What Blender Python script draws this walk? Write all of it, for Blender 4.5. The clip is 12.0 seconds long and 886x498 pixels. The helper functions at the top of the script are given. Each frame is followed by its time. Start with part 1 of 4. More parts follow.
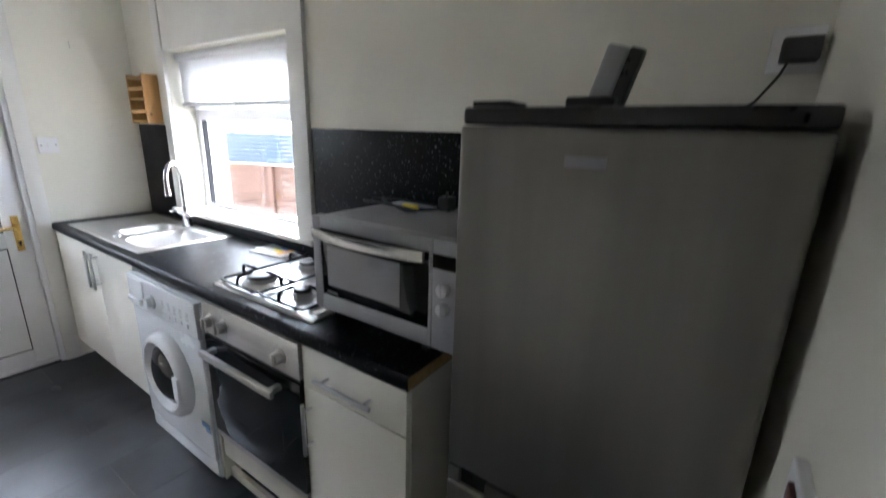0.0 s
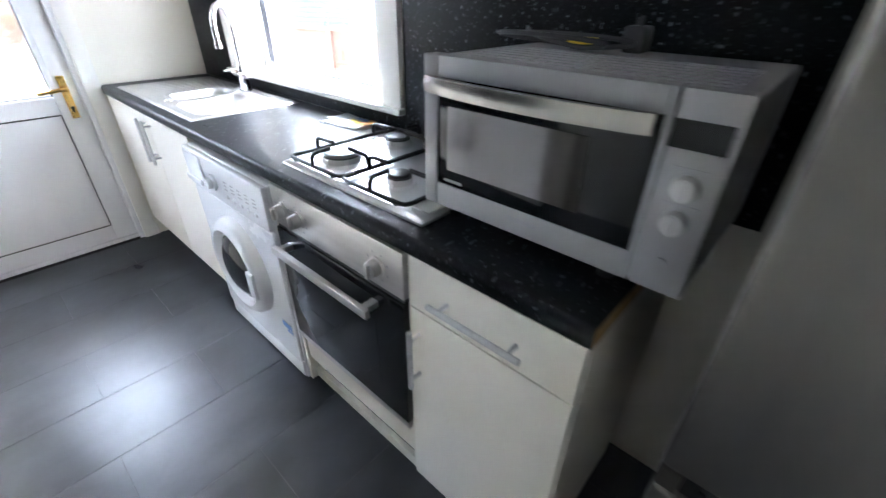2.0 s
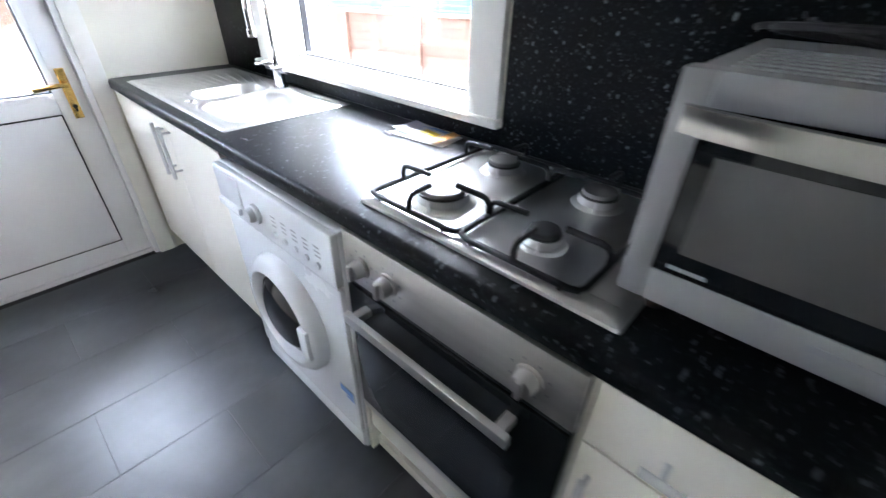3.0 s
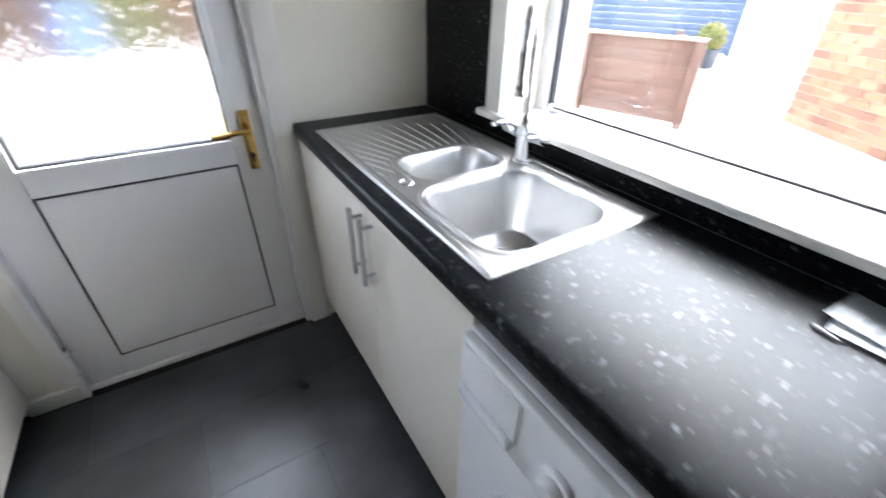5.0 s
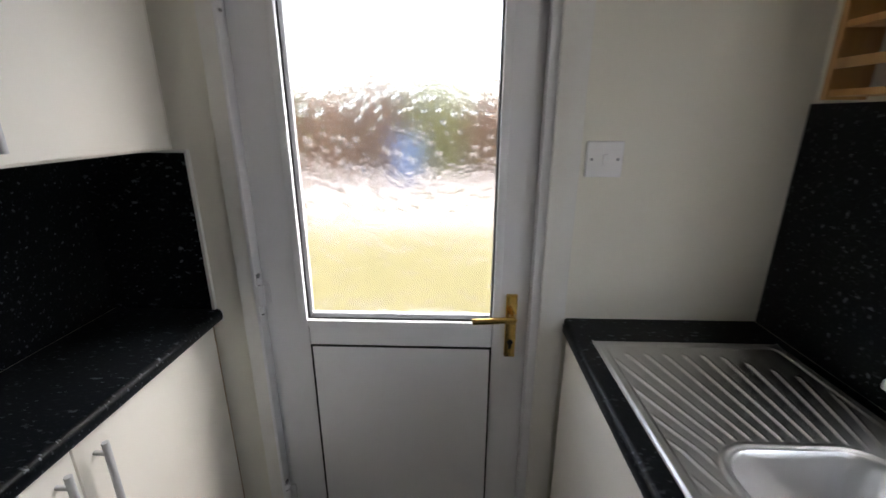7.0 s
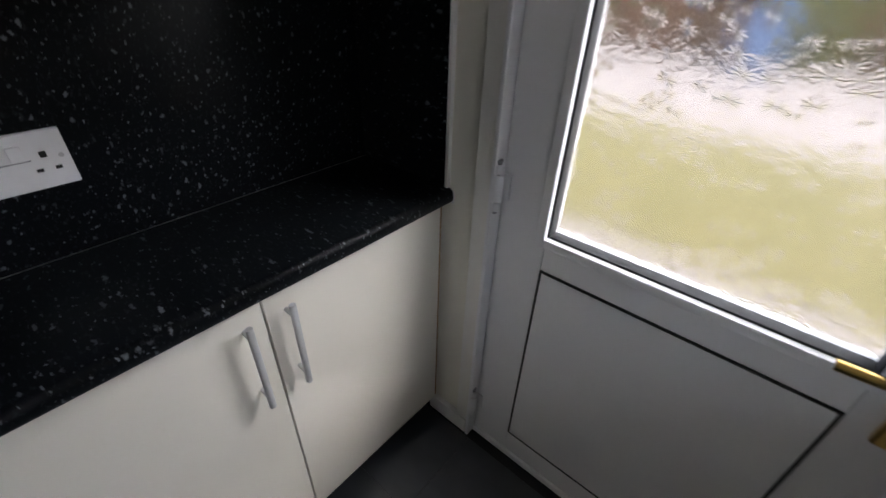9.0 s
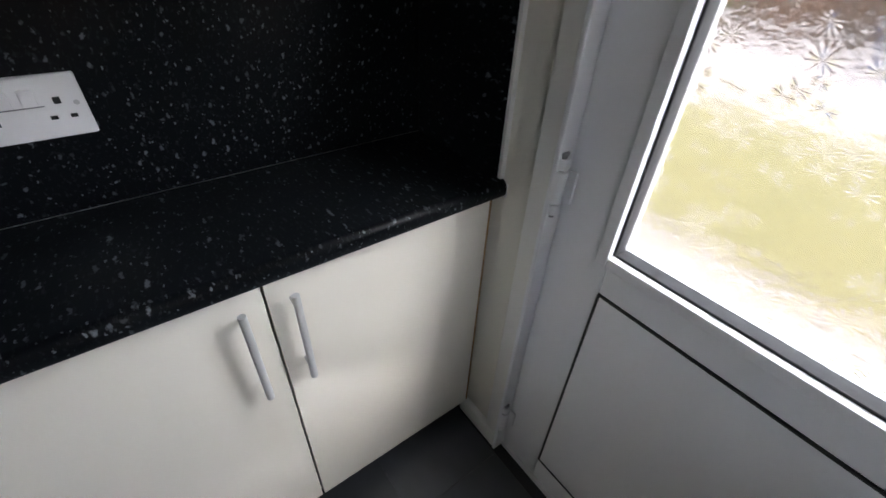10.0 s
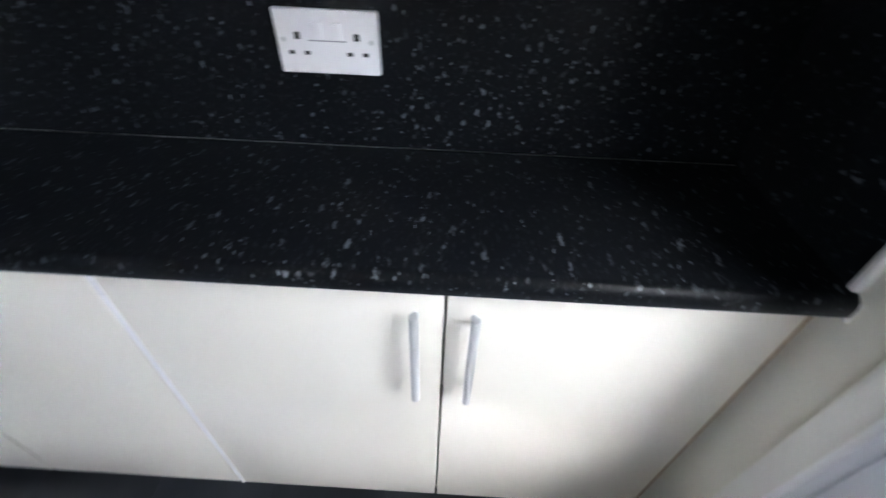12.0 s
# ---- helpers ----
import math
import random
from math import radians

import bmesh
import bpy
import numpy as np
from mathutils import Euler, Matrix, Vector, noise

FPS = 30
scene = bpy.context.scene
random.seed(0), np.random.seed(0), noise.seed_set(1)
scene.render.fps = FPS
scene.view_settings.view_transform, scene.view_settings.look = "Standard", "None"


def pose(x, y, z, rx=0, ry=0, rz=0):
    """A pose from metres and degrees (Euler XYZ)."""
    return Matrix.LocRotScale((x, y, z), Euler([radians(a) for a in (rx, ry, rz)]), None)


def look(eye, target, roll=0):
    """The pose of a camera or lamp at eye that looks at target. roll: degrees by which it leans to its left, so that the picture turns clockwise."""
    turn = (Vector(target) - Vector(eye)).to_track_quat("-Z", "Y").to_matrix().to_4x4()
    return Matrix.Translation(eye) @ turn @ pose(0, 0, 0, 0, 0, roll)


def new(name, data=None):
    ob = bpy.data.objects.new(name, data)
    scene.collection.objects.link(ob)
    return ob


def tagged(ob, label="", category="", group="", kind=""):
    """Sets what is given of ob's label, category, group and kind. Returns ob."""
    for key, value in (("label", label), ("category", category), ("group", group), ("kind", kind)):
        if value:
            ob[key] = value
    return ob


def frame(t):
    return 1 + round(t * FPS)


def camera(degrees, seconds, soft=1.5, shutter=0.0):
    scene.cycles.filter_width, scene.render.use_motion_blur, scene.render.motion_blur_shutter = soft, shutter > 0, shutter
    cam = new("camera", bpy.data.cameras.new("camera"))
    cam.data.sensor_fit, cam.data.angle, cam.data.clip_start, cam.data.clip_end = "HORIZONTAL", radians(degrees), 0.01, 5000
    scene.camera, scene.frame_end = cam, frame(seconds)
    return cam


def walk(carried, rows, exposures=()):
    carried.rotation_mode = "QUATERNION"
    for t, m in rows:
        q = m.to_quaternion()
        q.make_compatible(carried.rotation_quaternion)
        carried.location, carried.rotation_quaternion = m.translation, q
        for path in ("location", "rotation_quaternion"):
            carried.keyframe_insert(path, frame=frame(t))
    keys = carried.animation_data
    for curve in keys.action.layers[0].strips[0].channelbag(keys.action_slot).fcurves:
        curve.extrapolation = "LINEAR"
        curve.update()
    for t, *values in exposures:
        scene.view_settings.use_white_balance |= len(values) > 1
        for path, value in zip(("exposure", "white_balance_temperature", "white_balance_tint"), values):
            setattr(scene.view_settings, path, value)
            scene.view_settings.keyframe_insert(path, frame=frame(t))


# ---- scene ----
cam = camera(93.4, 12.0, shutter=0.5)
PATH = [
    (0, (-1.136, -3.005, 1.452), (0.466, -1.931, 0.919), 1.8),
    (0.2, (-1.136, -2.999, 1.402), (0.447, -1.946, 0.79), 2.6),
    (0.5, (-1.129, -2.989, 1.365), (0.379, -1.975, 0.532), 2.5),
    (1, (-1.128, -2.949, 1.336), (0.324, -1.967, 0.374), 1.5),
    (1.5, (-1.072, -2.831, 1.325), (0.306, -1.786, 0.32), 0.6),
    (2, (-0.953, -2.616, 1.312), (0.32, -1.479, 0.269), 0.9),
    (2.3, (-0.919, -2.5, 1.306), (0.314, -1.331, 0.251), 1.4),
    (2.5, (-0.9, -2.41, 1.302), (0.352, -1.28, 0.227), 1.2),
    (4.4, (-0.793, -1.632, 1.286), (0.263, -0.409, 0.107), -0.3),
    (4.5, (-0.78, -1.588, 1.282), (0.253, -0.335, 0.113), 0.1),
    (5, (-0.782, -1.385, 1.308), (0.108, 0.042, 0.226), 0.8),
    (5.5, (-0.762, -1.243, 1.32), (-0.17, 0.369, 0.295), 0.1),
    (6, (-0.774, -1.126, 1.355), (-0.473, 0.656, 0.497), 0.9),
    (6.5, (-0.748, -1.095, 1.41), (-0.717, 0.802, 0.776), -0.2),
    (6.7, (-0.76, -1.06, 1.425), (-0.758, 0.847, 0.845), -0.3),
    (8.3, (-0.799, -0.775, 1.373), (-1.519, 0.81, 0.388), 2.0),
    (8.5, (-0.827, -0.747, 1.355), (-1.667, 0.746, 0.322), 1.4),
    (9, (-0.887, -0.644, 1.331), (-1.947, 0.63, 0.211), 2.1),
    (9.5, (-0.904, -0.55, 1.31), (-2.07, 0.575, 0.138), 3.3),
    (10, (-0.931, -0.508, 1.293), (-2.179, 0.474, 0.077), 2.8),
    (10.5, (-0.999, -0.468, 1.279), (-2.28, 0.422, 0.026), 2.6),
    (11, (-1.055, -0.436, 1.273), (-2.434, 0.224, -0.016), 1.1),
    (11.5, (-1.094, -0.421, 1.266), (-2.541, -0.089, -0.075), 1.7),
    (12, (-1.087, -0.441, 1.254), (-2.584, -0.472, -0.071), 2.3),
]
EXPOSURES = [(0.0, 5.12, 6000, 10), (0.5, 5.5, 5800, 10), (1.5, 5.92, 5750, 10), (2.0, 6.03, 5800, 10), (2.5, 6.0, 5800, 10), (4.5, 5.08, 5850, 9), (5.5, 4.5, 6250, 9),
             (6.5, 4.14, 6500, 10), (8.5, 3.18, 6400, 12), (9.5, 3.57, 6200, 10), (10.5, 3.93, 6100, 10), (11.5, 4.5, 5900, 9), (12.0, 4.62, 5900, 9)]
K = 1.1                                                  # plan units to true metres
walk(cam, [(t, look(Vector(eye) * K, Vector(target) * K, roll)) for t, eye, target, roll in PATH], EXPOSURES)

from bpy import data as D


# ---- world, sun, exposure ----
world = bpy.data.worlds.new("world")
scene.world = world
world.use_nodes = True
wn, wl = world.node_tree.nodes, world.node_tree.links
wn.clear()
sky = wn.new("ShaderNodeTexSky")
sky.sky_type, sky.sun_disc = "NISHITA", False
sky.sun_elevation, sky.sun_rotation = radians(56), radians(64)
sky.air_density, sky.dust_density, sky.ozone_density = 1.0, 3.0, 1.0
cloud = wn.new("ShaderNodeHueSaturation")
cloud.inputs["Saturation"].default_value = 0.5
wbg = wn.new("ShaderNodeBackground")
wbg.inputs["Strength"].default_value = 0.15
wout = wn.new("ShaderNodeOutputWorld")
wl.new(sky.outputs[0], cloud.inputs["Color"])
wl.new(cloud.outputs[0], wbg.inputs["Color"])
wl.new(wbg.outputs[0], wout.inputs["Surface"])
sun = new("sun", bpy.data.lights.new("sun", "SUN"))
sun.data.energy, sun.data.angle, sun.data.color = 0.5, radians(60), (1.0, 0.97, 0.93)
sun.matrix_world = look((5, 2.5, 8.3), (0, 0, 0))


# ---- materials ----
def mat(name, base, other=None, rough=0.5, metal=0.0, scale=8.0, fine=90.0, bump=0.05, rvar=0.08, amount=0.5,
        coat=0.0, spec=0.5, stretch=(1, 1, 1), perpiece=0.0):
    """A painted, plastic, wooden or metal surface: broad blotches and fine grain in colour, gloss and relief."""
    m = bpy.data.materials.new(name)
    m.use_nodes = True
    n, l = m.node_tree.nodes, m.node_tree.links
    b = n["Principled BSDF"]
    other = other or tuple(c * 0.86 for c in base)
    tc, mp = n.new("ShaderNodeTexCoord"), n.new("ShaderNodeMapping")
    mp.inputs["Scale"].default_value = stretch
    if perpiece:
        where, plus = n.new("ShaderNodeObjectInfo"), n.new("ShaderNodeVectorMath")
        l.new(tc.outputs["Object"], plus.inputs[0])
        l.new(where.outputs["Location"], plus.inputs[1])
        l.new(plus.outputs[0], mp.inputs["Vector"])
    else:
        l.new(tc.outputs["Object"], mp.inputs["Vector"])
    broad, grain = n.new("ShaderNodeTexNoise"), n.new("ShaderNodeTexNoise")
    broad.inputs["Scale"].default_value, broad.inputs["Detail"].default_value = scale, 5
    grain.inputs["Scale"].default_value, grain.inputs["Detail"].default_value = fine, 3
    l.new(mp.outputs[0], broad.inputs["Vector"])
    l.new(mp.outputs[0], grain.inputs["Vector"])
    ramp = n.new("ShaderNodeMapRange")
    ramp.inputs["From Min"].default_value, ramp.inputs["From Max"].default_value = 0.3, 0.7
    ramp.inputs["To Max"].default_value = amount
    l.new(broad.outputs["Fac"], ramp.inputs["Value"])
    mix = n.new("ShaderNodeMix")
    mix.data_type = "RGBA"
    mix.inputs["A"].default_value, mix.inputs["B"].default_value = (*base, 1), (*other, 1)
    l.new(ramp.outputs[0], mix.inputs["Factor"])
    colour = mix.outputs["Result"]
    if perpiece:
        info, mr, hsv = n.new("ShaderNodeObjectInfo"), n.new("ShaderNodeMapRange"), n.new("ShaderNodeHueSaturation")
        mr.inputs["To Min"].default_value, mr.inputs["To Max"].default_value = 1 - perpiece, 1 + perpiece
        l.new(info.outputs["Random"], mr.inputs["Value"])
        l.new(mr.outputs[0], hsv.inputs["Value"])
        l.new(colour, hsv.inputs["Color"])
        colour = hsv.outputs[0]
    l.new(colour, b.inputs["Base Color"])
    rr = n.new("ShaderNodeMapRange")
    rr.inputs["To Min"].default_value, rr.inputs["To Max"].default_value = max(0.02, rough - rvar), min(1, rough + rvar)
    l.new(broad.outputs["Fac"], rr.inputs["Value"])
    l.new(rr.outputs[0], b.inputs["Roughness"])
    b.inputs["Metallic"].default_value, b.inputs["Specular IOR Level"].default_value = metal, spec
    b.inputs["Coat Weight"].default_value = coat
    if bump:
        bp = n.new("ShaderNodeBump")
        bp.inputs["Strength"].default_value, bp.inputs["Distance"].default_value = bump, 0.004
        l.new(grain.outputs["Fac"], bp.inputs["Height"])
        l.new(bp.outputs[0], b.inputs["Normal"])
    return m


def laminate(name):
    """Black worktop laminate with scattered pale grey flecks of several sizes."""
    m = bpy.data.materials.new(name)
    m.use_nodes = True
    n, l = m.node_tree.nodes, m.node_tree.links
    b = n["Principled BSDF"]
    tc = n.new("ShaderNodeTexCoord")
    total = None
    for i, (size, cut, stretch, rot) in enumerate(((24, 0.26, (1, 2.8, 2.0), 0.6), (52, 0.27, (1.1, 2.6, 1.8), 0.7), (21, 0.13, (1.1, 2.6, 1.8), 0.5))):
        mp, vo, lt = n.new("ShaderNodeMapping"), n.new("ShaderNodeTexVoronoi"), n.new("ShaderNodeMapRange")
        mp.inputs["Scale"].default_value, mp.inputs["Rotation"].default_value = stretch, (rot, rot * 0.7, rot)
        mp.inputs["Location"].default_value = (i * 3.1, i * 1.7, i)
        vo.inputs["Scale"].default_value, vo.inputs["Randomness"].default_value = size, 1
        wob = n.new("ShaderNodeTexNoise")
        wob.inputs["Scale"].default_value, wob.inputs["Detail"].default_value = size * 3.2, 4
        add = n.new("ShaderNodeVectorMath")
        add.operation = "MULTIPLY_ADD"
        add.inputs[1].default_value = (0.95 / size,) * 3
        l.new(tc.outputs["Object"], mp.inputs["Vector"])
        l.new(tc.outputs["Object"], wob.inputs["Vector"])
        l.new(wob.outputs["Color"], add.inputs[0])
        l.new(mp.outputs[0], add.inputs[2])
        l.new(add.outputs[0], vo.inputs["Vector"])
        lt.inputs["From Min"].default_value, lt.inputs["From Max"].default_value = cut, cut - 0.13
        l.new(vo.outputs["Distance"], lt.inputs["Value"])
        # only some of the cells carry a fleck
        sep, some, mul = n.new("ShaderNodeSeparateColor"), n.new("ShaderNodeMapRange"), n.new("ShaderNodeMath")
        l.new(vo.outputs["Color"], sep.inputs[0])
        some.inputs["From Min"].default_value, some.inputs["From Max"].default_value = (0.32, 0.55, 0.32)[i], 1.05
        l.new(sep.outputs[0], some.inputs["Value"])
        mul.operation = "MULTIPLY"
        l.new(lt.outputs[0], mul.inputs[0])
        l.new(some.outputs[0], mul.inputs[1])
        if total is None:
            total = mul.outputs[0]
        else:
            mx = n.new("ShaderNodeMath")
            mx.operation = "MAXIMUM"
            l.new(total, mx.inputs[0])
            l.new(mul.outputs[0], mx.inputs[1])
            total = mx.outputs[0]
    mp, mot, cutm, mx = n.new("ShaderNodeMapping"), n.new("ShaderNodeTexNoise"), n.new("ShaderNodeMapRange"), n.new("ShaderNodeMath")
    mp.inputs["Scale"].default_value, mp.inputs["Rotation"].default_value = (1, 2.4, 1.8), (0.5, 0.3, 0.7)
    mot.inputs["Scale"].default_value, mot.inputs["Detail"].default_value = 75, 4
    cutm.inputs["From Min"].default_value, cutm.inputs["From Max"].default_value, cutm.inputs["To Max"].default_value = 0.56, 0.76, 0.11
    l.new(tc.outputs["Object"], mp.inputs["Vector"])
    l.new(mp.outputs[0], mot.inputs["Vector"])
    l.new(mot.outputs["Fac"], cutm.inputs["Value"])
    mx.operation = "MAXIMUM"
    l.new(total, mx.inputs[0])
    l.new(cutm.outputs[0], mx.inputs[1])
    total = mx.outputs[0]
    mix = n.new("ShaderNodeMix")
    mix.data_type = "RGBA"
    mix.inputs["A"].default_value, mix.inputs["B"].default_value = (0.0030, 0.0036, 0.0046, 1), (0.168, 0.186, 0.20, 1)
    l.new(total, mix.inputs["Factor"])
    l.new(mix.outputs["Result"], b.inputs["Base Color"])
    b.inputs["Specular IOR Level"].default_value = 0.115
    smear, rr = n.new("ShaderNodeTexNoise"), n.new("ShaderNodeMapRange")
    smear.inputs["Scale"].default_value, smear.inputs["Detail"].default_value = 7, 6
    rr.inputs["To Min"].default_value, rr.inputs["To Max"].default_value = 0.26, 0.37
    l.new(tc.outputs["Object"], smear.inputs["Vector"])
    l.new(smear.outputs["Fac"], rr.inputs["Value"])
    l.new(rr.outputs[0], b.inputs["Roughness"])
    grain, bp = n.new("ShaderNodeTexNoise"), n.new("ShaderNodeBump")
    grain.inputs["Scale"].default_value = 260
    bp.inputs["Strength"].default_value, bp.inputs["Distance"].default_value = 0.06, 0.002
    l.new(tc.outputs["Object"], grain.inputs["Vector"])
    l.new(grain.outputs["Fac"], bp.inputs["Height"])
    l.new(bp.outputs[0], b.inputs["Normal"])
    return m


def brushed(name, base, rough, stretch):
    """Brushed steel: fine long scratches in one direction."""
    m = mat(name, base, tuple(c * 0.8 for c in base), rough=rough, metal=1.0, scale=3, fine=160, bump=0.05, rvar=0.06, amount=0.5, stretch=stretch)
    return m


def glass(name, rough=0.0, relief=0.0, ior=1.45, tint=(1, 1, 1)):
    m = bpy.data.materials.new(name)
    m.use_nodes = True
    n, l = m.node_tree.nodes, m.node_tree.links
    b = n["Principled BSDF"]
    b.inputs["Base Color"].default_value = (*tint, 1)
    b.inputs["Transmission Weight"].default_value, b.inputs["Roughness"].default_value, b.inputs["IOR"].default_value = 1, rough, ior
    if relief:
        # pressed flower bursts: ridges fanning out from scattered centres
        names = ("TexCoord", "Mapping", "TexVoronoi", "VectorMath", "SeparateXYZ", "Math", "Math", "Math", "MapRange", "Math", "TexNoise", "Math", "Bump")
        tc, flat, vo, off, sep, ang, many, wave, fade, burst, wob, total, bp = (n.new("ShaderNode" + k) for k in names)
        flat.inputs["Scale"].default_value = (1, 0, 1)
        vo.inputs["Scale"].default_value = 27
        off.operation, ang.operation, many.operation, wave.operation, burst.operation, total.operation = "SUBTRACT", "ARCTAN2", "MULTIPLY", "SINE", "MULTIPLY", "MULTIPLY_ADD"
        many.inputs[1].default_value = 13
        fade.interpolation_type = "SMOOTHSTEP"
        fade.inputs["From Min"].default_value, fade.inputs["From Max"].default_value = 0.62, 0.12
        wob.inputs["Scale"].default_value, wob.inputs["Detail"].default_value = 60, 3
        total.inputs[1].default_value = 0.55
        l.new(tc.outputs["Object"], flat.inputs["Vector"])
        l.new(flat.outputs[0], vo.inputs["Vector"])
        l.new(flat.outputs[0], off.inputs[0])
        l.new(vo.outputs["Position"], off.inputs[1])
        l.new(off.outputs[0], sep.inputs[0])
        l.new(sep.outputs["Z"], ang.inputs[0])
        l.new(sep.outputs["X"], ang.inputs[1])
        l.new(ang.outputs[0], many.inputs[0])
        l.new(many.outputs[0], wave.inputs[0])
        l.new(vo.outputs["Distance"], fade.inputs["Value"])
        l.new(wave.outputs[0], burst.inputs[0])
        l.new(fade.outputs[0], burst.inputs[1])
        l.new(tc.outputs["Object"], wob.inputs["Vector"])
        l.new(burst.outputs[0], total.inputs[0])
        l.new(wob.outputs["Fac"], total.inputs[2])
        bp.inputs["Strength"].default_value, bp.inputs["Distance"].default_value = relief, 0.01
        l.new(total.outputs[0], bp.inputs["Height"])
        l.new(bp.outputs[0], b.inputs["Normal"])
    return m


WALL = mat("cream wall paint", (0.80, 0.775, 0.69), (0.74, 0.71, 0.62), rough=0.6, scale=2.5, fine=120, bump=0.12)
CEIL = mat("white ceiling paint", (0.84, 0.83, 0.80), rough=0.8, scale=3, fine=70, bump=0.15)
UPVC = mat("white plastic frame", (0.80, 0.80, 0.82), (0.75, 0.75, 0.78), rough=0.32, scale=4, fine=200, bump=0.02)
TRIM = mat("white gloss trim", (0.80, 0.79, 0.76), (0.72, 0.70, 0.65), rough=0.35, scale=6, fine=60, bump=0.06)
DOORW = mat("cream cupboard front", (0.80, 0.765, 0.69), (0.77, 0.73, 0.65), rough=0.36, scale=2, fine=240, bump=0.03)
CARC = mat("cream cupboard board", (0.74, 0.70, 0.62), rough=0.5, scale=4, fine=160, bump=0.04)
LAM = laminate("black flecked laminate")
CHIP = mat("raw chipboard", (0.42, 0.27, 0.12), (0.25, 0.15, 0.06), rough=0.9, scale=60, fine=300, bump=0.4, amount=1)
SLATE = mat("slate vinyl tile", (0.008, 0.010, 0.013), (0.052, 0.058, 0.068), rough=0.33, scale=4.2, fine=34, bump=0.13, rvar=0.11, spec=0.76, stretch=(0.9, 1.2, 1), amount=0.8, perpiece=0.32)
GROUT = mat("dark tile joint", (0.012, 0.012, 0.014), rough=0.8)
INOX = mat("satin sink steel", (0.66, 0.655, 0.65), (0.56, 0.555, 0.55), rough=0.34, metal=1.0, scale=5, fine=260, bump=0.012, rvar=0.06, amount=0.6, stretch=(3, 1, 1))
# stretched noise paints soft vertical reflection bands into the fridge steel's colour
FRST = mat("satin fridge steel with painted reflections", (0.25, 0.239, 0.218), (0.11, 0.104, 0.092), rough=0.40, metal=1.0, scale=1.5, fine=300, bump=0.008, rvar=0.05, amount=0.8, stretch=(3.2, 3.2, 0.35))
OVST = brushed("brushed oven steel", (0.60, 0.58, 0.56), 0.34, (1, 1, 18))
CHROME = mat("chrome", (0.85, 0.85, 0.87), rough=0.07, metal=1, scale=12, bump=0.0, rvar=0.03)
CHROME2 = mat("polished bar steel", (0.46, 0.445, 0.42), (0.36, 0.35, 0.335), rough=0.22, metal=1, scale=6, bump=0.0, rvar=0.04, stretch=(1, 6, 1))
CAPM = mat("grey burner cap", (0.22, 0.22, 0.225), rough=0.45, metal=0.6, scale=30, bump=0.05)
BARM = mat("satin aluminium handle", (0.56, 0.56, 0.56), rough=0.42, metal=0.35, scale=30, bump=0.02)
HOBST = mat("polished hob steel", (0.62, 0.615, 0.61), (0.54, 0.535, 0.53), rough=0.30, metal=1.0, scale=6, fine=260, bump=0.01, rvar=0.06)
MESH = mat("mirrored oven window", (0.13, 0.13, 0.135), rough=0.10, metal=1.0, scale=5, bump=0.0, rvar=0.04)
BRASS = mat("polished brass", (0.78, 0.52, 0.17), (0.55, 0.33, 0.09), rough=0.22, metal=1, scale=30, bump=0.03)
BLACK = mat("black enamel", (0.012, 0.012, 0.013), rough=0.3, scale=40, bump=0.03)
IRON = mat("black enamelled iron", (0.010, 0.010, 0.011), rough=0.5, scale=60, bump=0.1, spec=0.3)
RUBBER = mat("black rubber", (0.02, 0.02, 0.022), rough=0.65, scale=30, bump=0.1)
BGLASS = mat("black oven glass", (0.006, 0.007, 0.008), rough=0.05, scale=4, bump=0, rvar=0.03, spec=0.38)
PORT = mat("dark porthole glass", (0.008, 0.009, 0.011), rough=0.05, scale=4, bump=0, rvar=0.03)
SILVER = mat("silver plastic", (0.32, 0.32, 0.325), (0.275, 0.275, 0.28), rough=0.36, metal=0.35, scale=6, fine=300, bump=0.02)
WHITEP = mat("white appliance enamel", (0.82, 0.83, 0.86), rough=0.25, scale=3, fine=300, bump=0.01)
SOCK = mat("white socket plastic", (0.84, 0.83, 0.84), rough=0.3, scale=9, bump=0.01)
PINE = mat("varnished pine", (0.52, 0.29, 0.10), (0.36, 0.17, 0.045), rough=0.42, scale=7, fine=60, bump=0.1, amount=0.8, stretch=(5, 5, 0.7))
YELLOW = mat("yellow label", (0.75, 0.55, 0.02), rough=0.5, scale=40)
BLUEP = mat("blue print", (0.10, 0.25, 0.60), rough=0.4, scale=40)
ORANGEP = mat("orange print", (0.75, 0.38, 0.10), rough=0.4, scale=60)
PAPER = mat("glossy paper", (0.66, 0.67, 0.66), (0.42, 0.48, 0.55), rough=0.35, scale=35, fine=200, bump=0.03, amount=0.8)
GREYP = mat("grey print", (0.30, 0.30, 0.32), rough=0.5, scale=40)
REDP = mat("dull red plastic", (0.20, 0.07, 0.065), rough=0.4, scale=40)
FABRIC = mat("white blind cloth", (0.78, 0.78, 0.78), rough=0.9, scale=6, fine=400, bump=0.2)
FABRIC.node_tree.nodes["Principled BSDF"].inputs["Transmission Weight"].default_value = 0.2
CONC = mat("pale concrete", (0.26, 0.228, 0.21), (0.20, 0.172, 0.155), rough=0.9, scale=1.6, fine=40, bump=0.4)
GRASS = mat("dry lawn", (0.150, 0.126, 0.044), (0.108, 0.101, 0.033), rough=0.9, scale=2.5, fine=70, bump=0.6, amount=0.8)
FENCE = mat("brown stained timber", (0.17, 0.09, 0.058), (0.12, 0.062, 0.04), rough=0.75, scale=6, fine=50, bump=0.3, stretch=(3, 3, 0.6), perpiece=0.12)
